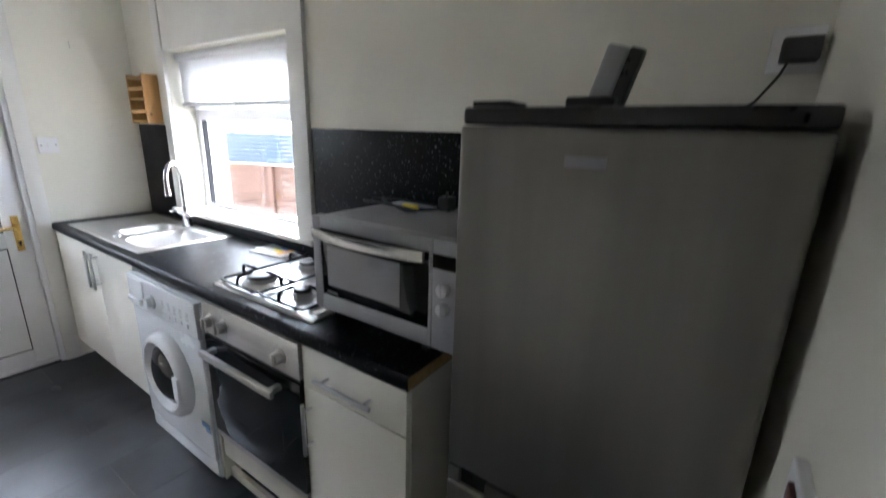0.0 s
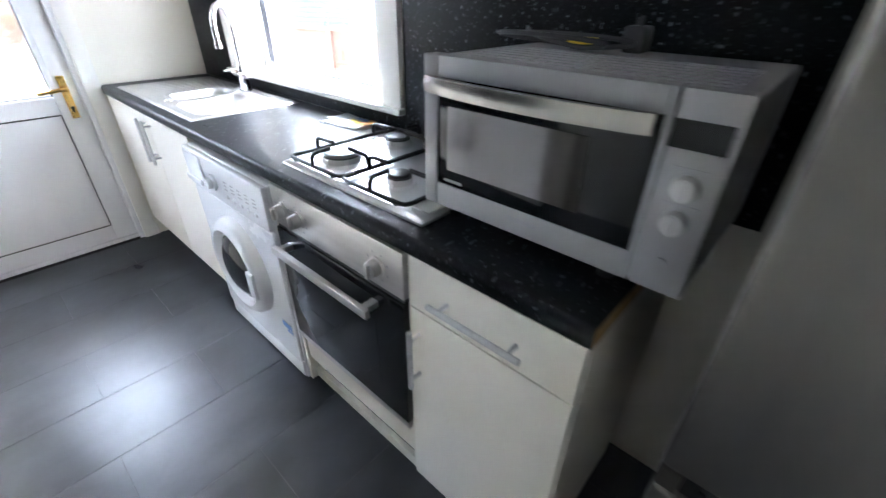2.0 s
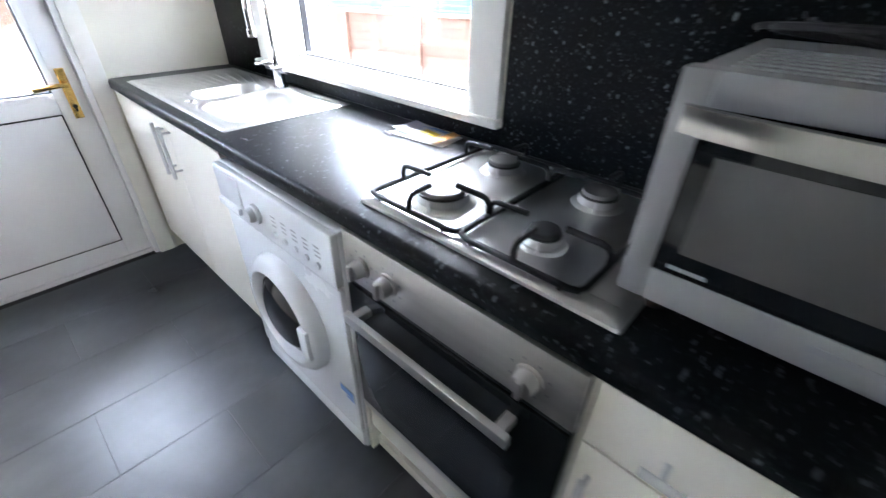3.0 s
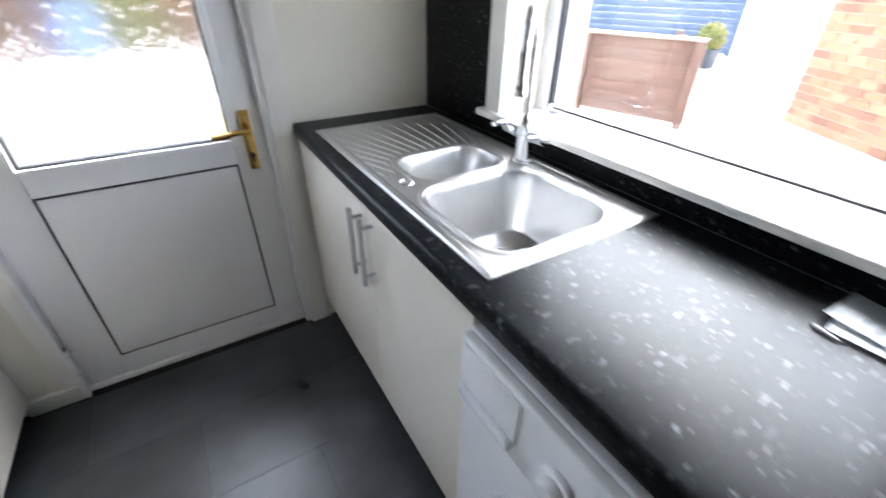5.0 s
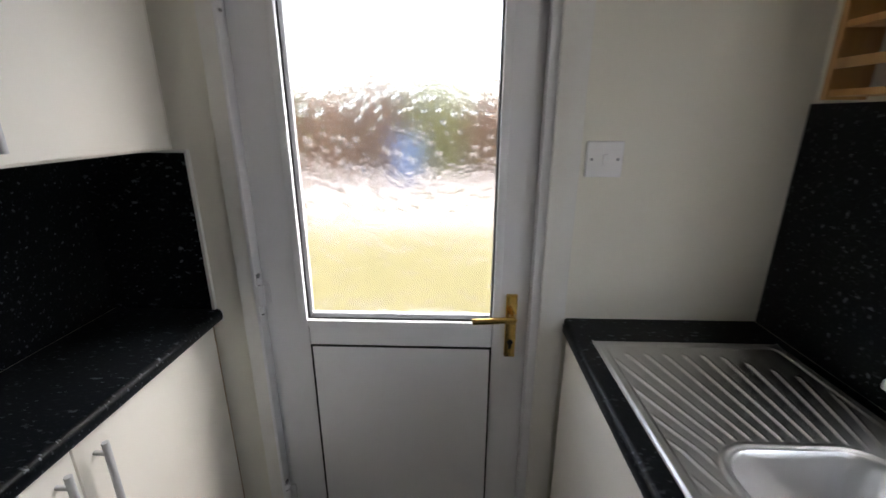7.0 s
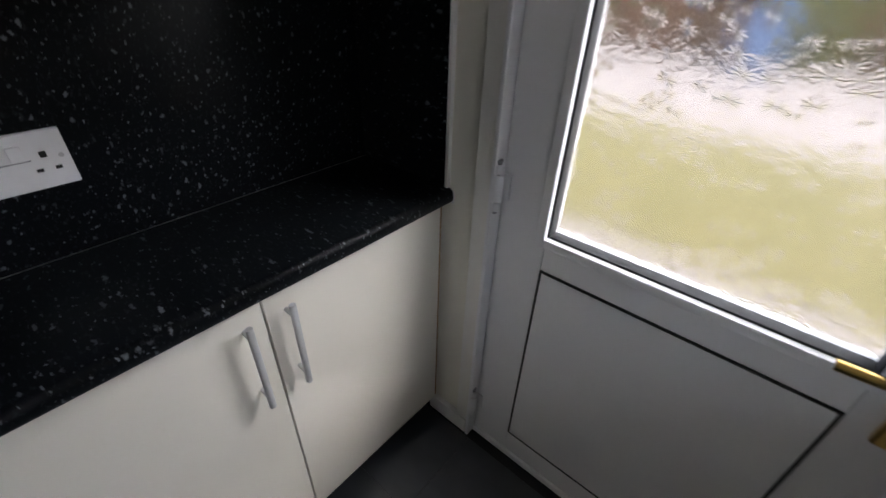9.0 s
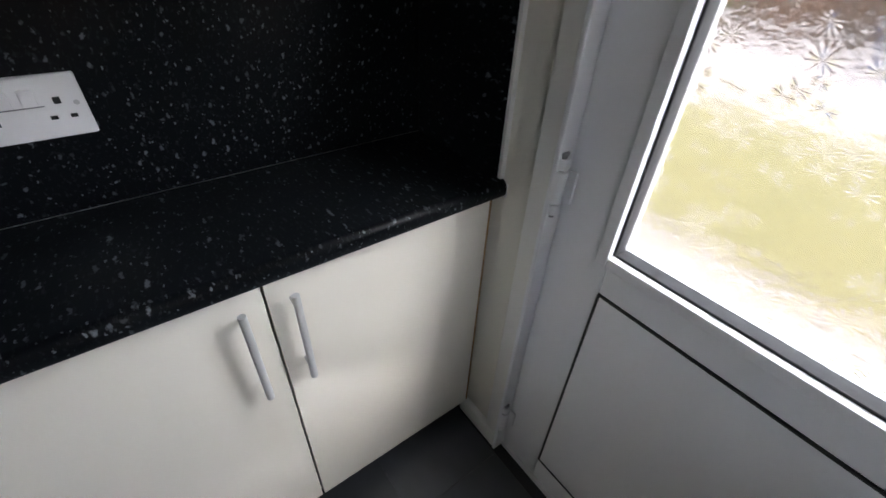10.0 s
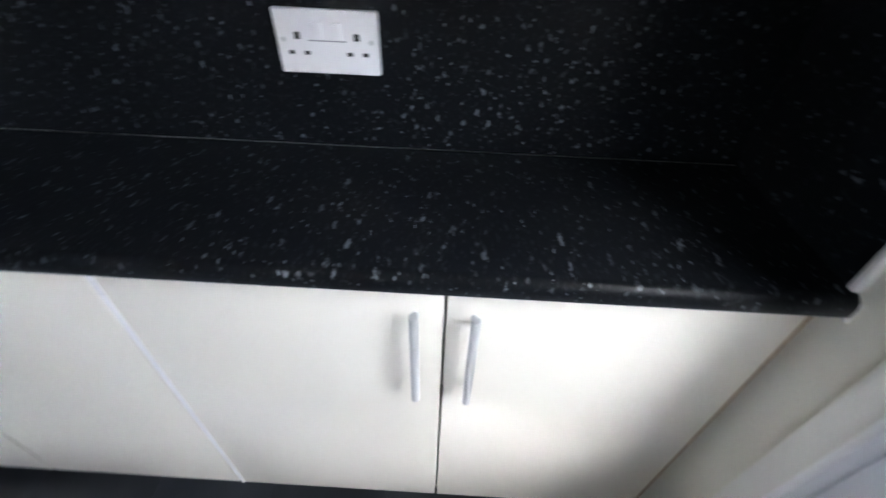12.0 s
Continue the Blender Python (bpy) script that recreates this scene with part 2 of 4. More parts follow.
PALEW = mat("pale weathered timber", (0.36, 0.28, 0.22), (0.26, 0.19, 0.15), rough=0.8, scale=6, fine=60, bump=0.3, stretch=(1, 3, 3))
BLUEF = mat("blue painted timber", (0.085, 0.115, 0.17), (0.062, 0.088, 0.135), rough=0.7, scale=5, fine=50, bump=0.2)
BRICK = mat("orange brick", (0.34, 0.155, 0.08), (0.15, 0.075, 0.045), rough=0.9, scale=4.3, fine=60, bump=0.5, amount=1)
MORTAR = mat("brick mortar", (0.40, 0.30, 0.22), rough=0.95, scale=10, fine=90, bump=0.4)
bn, bl = BRICK.node_tree.nodes, BRICK.node_tree.links
bgeo, bshade = bn.new("ShaderNodeNewGeometry"), bn.new("ShaderNodeValToRGB")
bshade.color_ramp.elements[0].color, bshade.color_ramp.elements[1].color = (0.17, 0.085, 0.055, 1), (0.46, 0.24, 0.13, 1)
bmid = bshade.color_ramp.elements.new(0.45)
bmid.color = (0.37, 0.17, 0.085, 1)
bmix = bn.new("ShaderNodeMix")
bmix.data_type = "RGBA"
bmix.inputs["Factor"].default_value = 0.7
bl.new(bgeo.outputs["Random Per Island"], bshade.inputs["Fac"])
bl.new(bn["Principled BSDF"].inputs["Base Color"].links[0].from_socket, bmix.inputs["A"])
bl.new(bshade.outputs["Color"], bmix.inputs["B"])
bl.new(bmix.outputs["Result"], bn["Principled BSDF"].inputs["Base Color"])
LEAF1 = mat("russet leaves", (0.36, 0.175, 0.105), (0.22, 0.16, 0.085), rough=0.8, scale=1.3, bump=0.2, amount=1)
LEAF2 = mat("yellow green leaves", (0.29, 0.25, 0.075), (0.14, 0.17, 0.05), rough=0.8, scale=3, bump=0.2, amount=1)
BARK = mat("brown bark", (0.10, 0.07, 0.05), rough=0.9, scale=12, bump=0.5)
CLEAR = glass("clear window glass", 0.0, tint=(0.66, 0.675, 0.68))
OBSC = glass("patterned obscure glass", 0.21, 0.20, 1.30, (0.47, 0.465, 0.455))


# ---- mesh helpers ----
def bevelled(bm, amount, seg=2):
    if amount:
        bmesh.ops.bevel(bm, geom=list(bm.edges), offset=amount, segments=seg, profile=0.6, affect="EDGES")
    return bm


def box(x0, x1, y0, y1, z0, z1, bev=0.0, seg=2):
    bm = bmesh.new()
    bmesh.ops.create_cube(bm, size=1, matrix=Matrix.Translation(((x0 + x1) / 2, (y0 + y1) / 2, (z0 + z1) / 2)) @ Matrix.Diagonal((abs(x1 - x0), abs(y1 - y0), abs(z1 - z0), 1)))
    return bevelled(bm, bev, seg)


def rod(p, q, r, r2=None, n=16, bev=0.0):
    p, q = Vector(p), Vector(q)
    bm = bmesh.new()
    turn = (q - p).to_track_quat("Z", "Y").to_matrix().to_4x4()
    bmesh.ops.create_cone(bm, cap_ends=True, segments=n, radius1=r, radius2=r if r2 is None else r2, depth=(q - p).length, matrix=Matrix.Translation((p + q) / 2) @ turn)
    if bev:
        rims = [e for e in bm.edges if any(len(f.verts) > 4 for f in e.link_faces)]
        bmesh.ops.bevel(bm, geom=rims, offset=bev, segments=2, affect="EDGES", profile=0.6)
    return bm


def tube(points, r, n=10, closed=False):
    """A round bar along points."""
    pts = [Vector(p) for p in points]
    bm, rings, side = bmesh.new(), [], None
    for i, p in enumerate(pts):
        a = pts[i - 1] if i or closed else p
        b = pts[(i + 1) % len(pts)] if i < len(pts) - 1 or closed else p
        d = (b - a).normalized()
        if side is None:
            side = d.orthogonal().normalized()
        side = (side - d * side.dot(d)).normalized()
        up = d.cross(side)
        rings.append([bm.verts.new(p + r * (math.cos(k * math.tau / n) * side + math.sin(k * math.tau / n) * up)) for k in range(n)])
    for i in range(len(rings) - (0 if closed else 1)):
        a, b = rings[i], rings[(i + 1) % len(rings)]
        for k in range(n):
            bm.faces.new((a[k], a[(k + 1) % n], b[(k + 1) % n], b[k]))
    if not closed:
        bm.faces.new(rings[0][::-1])
        bm.faces.new(rings[-1])
    bmesh.ops.recalc_face_normals(bm, faces=bm.faces)
    return bm


def ring(c, axis, outer, inner, depth, n=48, bulge=0.3):
    """A round rim whose section is a rounded bar, about axis."""
    c, axis = Vector(c), Vector(axis).normalized()
    u = axis.orthogonal().normalized()
    v = axis.cross(u)
    prof = [(inner, 0), (inner + 0.15 * (outer - inner), depth * 0.75), (inner + 0.4 * (outer - inner), depth), (inner + 0.7 * (outer - inner), depth * 0.9), (outer - 0.05 * (outer - inner), depth * 0.5), (outer, 0)]
    bm = bmesh.new()
    rows = [[bm.verts.new(c + r * (math.cos(k * math.tau / n) * u + math.sin(k * math.tau / n) * v) + axis * h) for r, h in prof] for k in range(n)]
    for k in range(n):
        a, b = rows[k], rows[(k + 1) % n]
        for j in range(len(prof) - 1):
            bm.faces.new((a[j], b[j], b[j + 1], a[j + 1]))
    bmesh.ops.recalc_face_normals(bm, faces=bm.faces)
    return bm


def merged(*bms):
    out = bms[0]
    for b in bms[1:]:
        me = D.meshes.new("tmp")
        b.to_mesh(me)
        out.from_mesh(me)
        D.meshes.remove(me)
        b.free()
    return out


def turned(bm, m):
    bmesh.ops.transform(bm, matrix=m, verts=bm.verts)
    return bm


ORIGIN = {}


def thing(name, at, label, category, group="", kind=""):
    """An Empty at the base of a thing that parents its parts."""
    ob = new(name)
    ob.empty_display_size = 0.05
    ob.location = at
    ORIGIN[ob] = Vector(at)
    return tagged(ob, label, category, group, kind)


def part(name, bm, material, parent=None, label="", smooth=True):
    """Links a bmesh, in world places, as one mesh object under parent."""
    org = ORIGIN.get(parent, Vector((0, 0, 0))) if parent else Vector((0, 0, 0))
    bmesh.ops.translate(bm, vec=-org, verts=bm.verts)
    for f in bm.faces:
        f.smooth = smooth
    if smooth:
        for e in bm.edges:
            e.smooth = not (len(e.link_faces) == 2 and e.calc_face_angle(0) > 0.75)
    me = D.meshes.new(name)
    bm.to_mesh(me)
    bm.free()
    me.materials.append(material)
    ob = new(name, me)
    if parent:
        ob.parent = parent
        ORIGIN[ob] = org
    if label:
        ob["label"] = label
    return ob


def alone(name, bm, material, label, category, group="", kind="", smooth=True):
    return tagged(part(name, bm, material, smooth=smooth), label, category, group, kind)


# ---- the room's shell ----
WX, LX, DY, BY, CZ = 0.008, -1.716, 0.0, -3.120, 2.32     # window wall, opposite wall, door wall, back wall, ceiling
FZ = 0.115                                               # top of the floor
WTZ = 0.92                                               # top of the worktops
floor = alone("floor", box(LX - 0.2, WX + 0.29, BY - 0.2, 0.26, -0.12, FZ - 0.0025), GROUT, "dark grey slate-look tiled vinyl floor", "floor", kind="structure", smooth=False)
alone("ceiling", box(LX - 0.2, WX + 0.29, BY - 0.2, 0.25, CZ, CZ + 0.12), CEIL, "plain white painted ceiling", "ceiling", kind="structure", smooth=False)
OY0, OY1, OZ0, OZ1 = -1.482, -0.442, 0.972, 1.825       # window opening
alone("wall_window", merged(box(WX, WX + 0.28, BY - 0.2, OY0, 0, CZ), box(WX, WX + 0.28, OY1, 0.25, 0, CZ), box(WX, WX + 0.28, OY0, OY1, 0, OZ0), box(WX, WX + 0.28, OY0, OY1, OZ1, CZ)),
      WALL, "cream painted wall with the kitchen window", "wall", kind="structure", smooth=False)
DX0, DX1, DZ = -1.310, -0.55, 2.03                       # door opening
alone("wall_door", merged(box(LX, DX0, 0.022, 0.25, 0, CZ), box(DX1, WX, DY, 0.25, 0, CZ), box(DX0, DX1, DY, 0.25, DZ, CZ)),
      WALL, "cream painted wall around the back door", "wall", kind="structure", smooth=False)
alone("wall_units", box(LX - 0.2, LX, BY - 0.2, 0.25, 0, CZ), WALL, "cream painted wall behind the shallow units", "wall", kind="structure", smooth=False)
alone("wall_back", box(LX, WX, BY - 0.2, BY, 0, CZ), WALL, "plain cream painted wall beside the fridge", "wall", kind="structure", smooth=False)
alone("baseboard", merged(box(-1.46, -1.312, 0.004, 0.022, FZ, FZ + 0.06, 0.004), box(-0.489, -0.478, -0.012, 0.0, FZ, FZ + 0.065, 0.003)), TRIM, "short white painted skirting beside the door", "skirting", kind="structure")

# door lining: architrave boards and the frame
alone("trim", merged(box(-1.352, -1.306, 0.009, 0.022, FZ, 2.06, 0.004), box(-0.555, -0.49, -0.014, 0.0, FZ, 2.06, 0.004), box(-1.352, -0.555, -0.014, 0.0, 2.0, 2.06, 0.004)),
      TRIM, "white painted boards around the back door", "door trim", kind="structure")
door = thing("door_1", (-0.94, 0.05, FZ), "closed white plastic back door with patterned glass", "door", kind="structure")
part("door_frame", merged(box(DX0, -1.2995, 0.002, 0.075, FZ, DZ, 0.004), box(-0.5755, DX1, 0.002, 0.075, FZ, DZ, 0.004), box(-1.2995, -0.5755, 0.002, 0.075, 1.985, DZ, 0.004),
                          box(DX0, -1.285, 0.0965, 0.13, FZ, DZ), box(-0.59, DX1, 0.0965, 0.13, FZ, DZ), box(-1.285, -0.59, 0.0965, 0.13, 1.965, DZ)), UPVC, door)
part("threshold", merged(box(-1.2995, -0.5755, 0.030, 0.11, FZ, 0.136, 0.003), box(-1.2995, -0.5755, 0.0965, 0.13, 0.136, 0.16)), UPVC, door, "white plastic threshold strip")
LX0, LX1, LY = -1.298, -0.577, 0.034
GX0, GX1, GZ0, GZ1, PZ0, PZ1 = -1.183, -0.672, 0.886, 1.87, 0.222, 0.806
leaf = part("door_leaf", merged(box(LX0, GX0, LY, LY + 0.06, 0.139, 1.984, 0.004), box(GX1, LX1, LY, LY + 0.06, 0.139, 1.984, 0.004),
                                box(GX0, GX1, LY, LY + 0.06, GZ1, 1.984, 0.004), box(GX0, GX1, LY, LY + 0.06, PZ1, GZ0, 0.004), box(GX0, GX1, LY, LY + 0.06, 0.139, PZ0, 0.004)), UPVC, door)


def beads(x0, x1, z0, z1, y, w, d):
    return merged(box(x0, x0 + w, y, y + d, z0, z1, 0.003), box(x1 - w, x1, y, y + d, z0, z1, 0.003), box(x0 + w, x1 - w, y, y + d, z0, z0 + w, 0.003), box(x0 + w, x1 - w, y, y + d, z1 - w, z1, 0.003))


part("glazing_bead", beads(GX0 - 0.02, GX1 + 0.02, GZ0 - 0.02, GZ1 + 0.02, LY - 0.009, 0.02, 0.03), UPVC, leaf)
part("gasket", beads(GX0 - 0.001, GX1 + 0.001, GZ0 - 0.001, GZ1 + 0.001, LY + 0.004, 0.006, 0.03), RUBBER, leaf, "black rubber gasket")
pane = part("pane", box(GX0 - 0.004, GX1 + 0.004, LY + 0.026, LY + 0.034, GZ0 - 0.004, GZ1 + 0.004), OBSC, leaf, "patterned obscure glass")
pane.visible_shadow = False
part("panel_gasket", beads(GX0, GX1, PZ0, PZ1, LY - 0.003, 0.005, 0.03), RUBBER, leaf, "black rubber gasket")
part("panel", box(GX0 + 0.005, GX1 - 0.005, LY - 0.001, LY + 0.04, PZ0 + 0.005, PZ1 - 0.005, 0.002), UPVC, leaf)
plate = part("handle_plate", box(-0.638, -0.608, LY - 0.012, LY, 0.785, 0.972, 0.004, 3), BRASS, door, "polished brass backplate")
part("lever", merged(rod((-0.623, LY - 0.012, 0.918), (-0.623, LY - 0.055, 0.918), 0.010, bev=0.002), tube([(-0.617, LY - 0.05, 0.918), (-0.65, LY - 0.053, 0.919), (-0.69, LY - 0.05, 0.914), (-0.728, LY - 0.045, 0.909)], 0.0085, 12)), BRASS, plate, "brass lever handle")
part("keyhole", merged(rod((-0.623, LY - 0.0135, 0.832), (-0.623, LY - 0.011, 0.832), 0.008), box(-0.627, -0.619, LY - 0.0135, LY - 0.011, 0.812, 0.832)), BLACK, plate)
for hz in (0.27, 0.965, 1.70):
    hy = LY - 0.019
    h = part("hinge", merged(rod((-1.300, hy, hz - 0.030), (-1.300, hy, hz + 0.028), 0.0125, bev=0.002), rod((-1.300, hy, hz - 0.052), (-1.300, hy, hz - 0.033), 0.0105, bev=0.002),
                             rod((-1.300, hy, hz + 0.031), (-1.300, hy, hz + 0.050), 0.0105, bev=0.002), box(-1.299, -1.278, LY - 0.006, LY, hz - 0.03, hz + 0.028, 0.002)), UPVC, door)
    part("hinge_pin", merged(rod((-1.300, hy, hz - 0.058), (-1.300, hy, hz + 0.058), 0.0058), rod((-1.300, hy, hz + 0.056), (-1.300, hy, hz + 0.060), 0.0075)), GREYP, h, "dull metal hinge pin")

# window: lining, sill, frame, panes, blind
alone("trim_window", merged(box(-0.012, WX, OY1, -0.374, 0.99, CZ, 0.003), box(-0.012, WX, -1.580, OY0, 0.99, CZ, 0.003), box(-0.004, WX, OY0, OY1, OZ1, CZ, 0.002)),
      TRIM, "white boards around and above the window", "window trim", kind="structure")
alone("window_sill", box(-0.030, 0.125, -1.592, -0.352, 0.972, 0.992, 0.005, 3), TRIM, "white painted window sill board", "window sill", kind="structure")
win = thing("window_1", (0.16, -0.97, 0.99), "white plastic kitchen window with a fanlight", "window", kind="structure")
FX0, FX1 = 0.125, 0.19
part("window_frame", merged(box(FX0, FX1, OY0, OY0 + 0.035, 0.972, OZ1, 0.004), box(FX0, FX1, OY1 - 0.035, OY1, 0.972, OZ1, 0.004), box(FX0, FX1, OY0 + 0.035, OY1 - 0.035, 0.972, 1.003, 0.004),
                            box(FX0, FX1, OY0 + 0.035, OY1 - 0.035, OZ1 - 0.03, OZ1, 0.004), box(FX0, FX1, OY0 + 0.035, OY1 - 0.035, 1.485, 1.54, 0.004)), UPVC, win)
fan = part("fanlight_sash", merged(box(FX0 - 0.012, FX1 - 0.02, OY0 + 0.035, OY0 + 0.075, 1.54, OZ1 - 0.03, 0.004), box(FX0 - 0.012, FX1 - 0.02, OY1 - 0.075, OY1 - 0.035, 1.54, OZ1 - 0.03, 0.004),
                                   box(FX0 - 0.012, FX1 - 0.02, OY0 + 0.075, OY1 - 0.075, 1.54, 1.58, 0.004), box(FX0 - 0.012, FX1 - 0.02, OY0 + 0.075, OY1 - 0.075, OZ1 - 0.07, OZ1 - 0.03, 0.004)), UPVC, win)
part("sash_handle", merged(box(FX0 - 0.03, FX0 - 0.012, -1.02, -0.92, 1.552, 1.57, 0.004), box(FX0 - 0.04, FX0 - 0.025, -1.0, -0.90, 1.55, 1.563, 0.004)), UPVC, fan)
part("gasket", merged(box(FX0 + 0.012, FX0 + 0.04, OY0 + 0.035, OY0 + 0.04, 1.003, 1.485), box(FX0 + 0.012, FX0 + 0.04, OY1 - 0.04, OY1 - 0.035, 1.003, 1.485), box(FX0 + 0.004, FX0 + 0.04, OY0 + 0.04, OY1 - 0.04, 1.003, 1.008)), RUBBER, win, "black rubber gasket")
for z0, z1 in ((1.003, 1.485), (1.56, OZ1 - 0.05)):
    p = part("pane", box(FX0 + 0.03, FX0 + 0.034, OY0 + 0.036, OY1 - 0.036, z0, z1), CLEAR, win)
    p.visible_shadow = False
part("sill_stay", merged(box(0.095, 0.12, -0.545, -0.505, 0.992, 1.0, 0.002), tube([(0.105, -0.51, 1.0), (0.105, -0.525, 1.02), (0.105, -0.56, 1.022)], 0.004, 8)), CHROME, win, "small chrome window catch")
blind = thing("roller_blind", (0.06, -0.97, 1.55), "white cloth roller blind, half lowered in the window", "blind")
cl = bmesh.new()
vs = [[cl.verts.new((0.062 + 0.002 * math.sin(j * 1.3 + i), -1.475 + i * 0.0508, 1.570 + j * 0.0235)) for i in range(21)] for j in range(11)]
for j in range(10):
    for i in range(20):
        cl.faces.new((vs[j][i], vs[j][i + 1], vs[j + 1][i + 1], vs[j + 1][i]))
bmesh.ops.solidify(cl, geom=list(cl.faces), thickness=0.0008)
part("cloth", cl, FABRIC, blind)
part("bottom_bar", box(0.054, 0.070, -1.477, -0.453, 1.552, 1.571, 0.005), FABRIC, blind)
part("pull_tab", merged(box(0.048, 0.054, -0.985, -0.955, 1.546, 1.570, 0.003), tube([(0.051, -0.97 + 0.012 * math.sin(a), 1.536 + 0.012 * math.cos(a)) for a in [k * math.tau / 14 for k in range(14)]], 0.002, 6, True)), SOCK, blind)
part("roller", rod((0.062, -1.477, 1.80), (0.062, -0.453, 1.80), 0.02), FABRIC, blind)

# black flecked splashbacks
for x0, x1, y0, y1, z1 in ((0.0, WX - 0.0005, -0.370, -0.004, 1.452), (0.0, WX - 0.0005, -1.589, -0.371, 0.9715), (0.0, WX - 0.0005, -2.60, -1.590, 1.456)):
    alone("splashback", box(x0, x1, y0, y1, WTZ + 0.0005, z1, 0.001), LAM, "black flecked laminate splashback on the window wall", "splashback", kind="structure")
for x0, x1, y0, y1 in ((LX, LX + 0.008, -1.80, 0.0135), (LX, -1.436, 0.014, 0.022)):
    alone("splashback", box(x0, x1, y0, y1, WTZ + 0.0005, 1.338, 0.001), LAM, "black flecked laminate splashback above the shallow worktop", "splashback", kind="structure")
alone("trim_splashback", merged(box(-1.4355, -1.427, 0.0115, 0.022, WTZ + 0.001, 1.338, 0.001), box(LX, -1.427, 0.0113, 0.022, 1.3385, 1.345, 0.001)), TRIM, "thin white edging strip of the splashback", "trim", kind="structure")



# ---- worktops ----
def worktop_section(xf, sign, y0, y1, xb, r=0.014, t=0.038):
    """A postformed board from y0 to y1; its rounded front at xf, its back at xb; sign is the way from the front to the back."""
    pr = [(xb, WTZ), (xf + sign * r, WTZ)]
    pr += [(xf + sign * (r - r * math.sin(a)), WTZ - r + r * math.cos(a)) for a in [k * math.pi / 12 for k in range(1, 7)]]
    pr += [(xf, WTZ - t + 0.006), (xf + sign * 0.005, WTZ - t), (xb, WTZ - t)]
    bm = bmesh.new()
    a = [bm.verts.new((x, y0, z)) for x, z in pr]
    b = [bm.verts.new((x, y1, z)) for x, z in pr]
    n = len(pr)
    for i in range(n):
        bm.faces.new((a[i], a[(i + 1) % n], b[(i + 1) % n], b[i]))
    bm.faces.new(a[::-1])
    bm.faces.new(b)
    bmesh.ops.recalc_face_normals(bm, faces=bm.faces)
    return bm


WF, WE = -0.493, -2.486
CUT = (-0.415, -0.085, -0.968, -0.43)                    # cut-out under the bowls
wt = thing("worktop", (-0.25, -1.2, WTZ - 0.038), "black flecked laminate worktop along the window wall", "worktop")
part("board", merged(worktop_section(WF, 1, WE, -0.001, CUT[0]), box(CUT[1], -0.0005, WE, -0.001, WTZ - 0.038, WTZ), box(CUT[0], CUT[1], CUT[3], -0.001, WTZ - 0.038, WTZ), box(CUT[0], CUT[1], WE, CUT[2], WTZ - 0.038, WTZ)), LAM, wt)
part("raw_end", box(WF + 0.006, -0.002, WE - 0.0015, WE + 0.001, WTZ - 0.036, WTZ - 0.003), CHIP, wt, "bare chipboard end of the worktop")
lw = thing("worktop", (-1.57, -0.9, WTZ - 0.038), "shallow black flecked laminate worktop", "worktop")
part("board", worktop_section(-1.414, -1, -1.80, 0.0195, LX + 0.0085, t=0.033), LAM, lw)
part("end_cap", box(-1.428, -1.413, 0.0192, 0.0215, WTZ - 0.036, WTZ - 0.006, 0.0008), SOCK, lw, "chipped white end of the edging")


# ---- fitted units ----
def bar_handle(parent, p, q, out, r=0.0062):
    """A round bar handle from p to q whose two feet stand off the front by out."""
    p, q, out = Vector(p), Vector(q), Vector(out)
    d = (q - p).normalized()
    a, b = p + d * 0.025, q - d * 0.025
    return part("handle", merged(rod(p, q, r, bev=0.0012), rod(a - out, a, 0.0045, n=10), rod(b - out, b, 0.0045, n=10)), BARM, parent, "satin steel bar handle")


def carcass(xb, xf, y0, y1, z0, z1, t=0.016):
    lo, hi = min(xb, xf), max(xb, xf)
    back = box(xb, xb + (0.008 if xf > xb else -0.008), y0 + t, y1 - t, z0, z1)
    return merged(box(lo, hi, y0, y0 + t, z0, z1, 0.001), box(lo, hi, y1 - t, y1, z0, z1, 0.001), box(lo, hi, y0 + t, y1 - t, z0, z0 + t), back)


CF = -0.468                                              # front of the carcasses on the window side
DF = -0.486                                              # front of their doors
FB = 0.115                                               # bottom of the doors
su = thing("sink_unit", (-0.25, -0.5, FZ), "cream two-door base unit under the sink", "kitchen unit")
part("body", carcass(-0.004, CF, -1.003, -0.003, 0.235, 0.72), CARC, su)
part("filler", box(CF, CF + 0.018, -0.048, -0.003, 0.235, 0.88, 0.001), CARC, su)
for y0, y1, hy in ((-0.573, -0.030, -0.545), (-1.003, -0.577, -0.606)):
    d = part("door", box(DF, CF - 0.001, y0, y1, 0.235, 0.878, 0.002), DOORW, su)
    bar_handle(d, (DF - 0.030, hy, 0.866), (DF - 0.030, hy, 0.684), (-0.030, 0, 0))
part("plinth", box(CF + 0.05, CF + 0.066, -1.003, -0.003, FZ, 0.235), CARC, su)

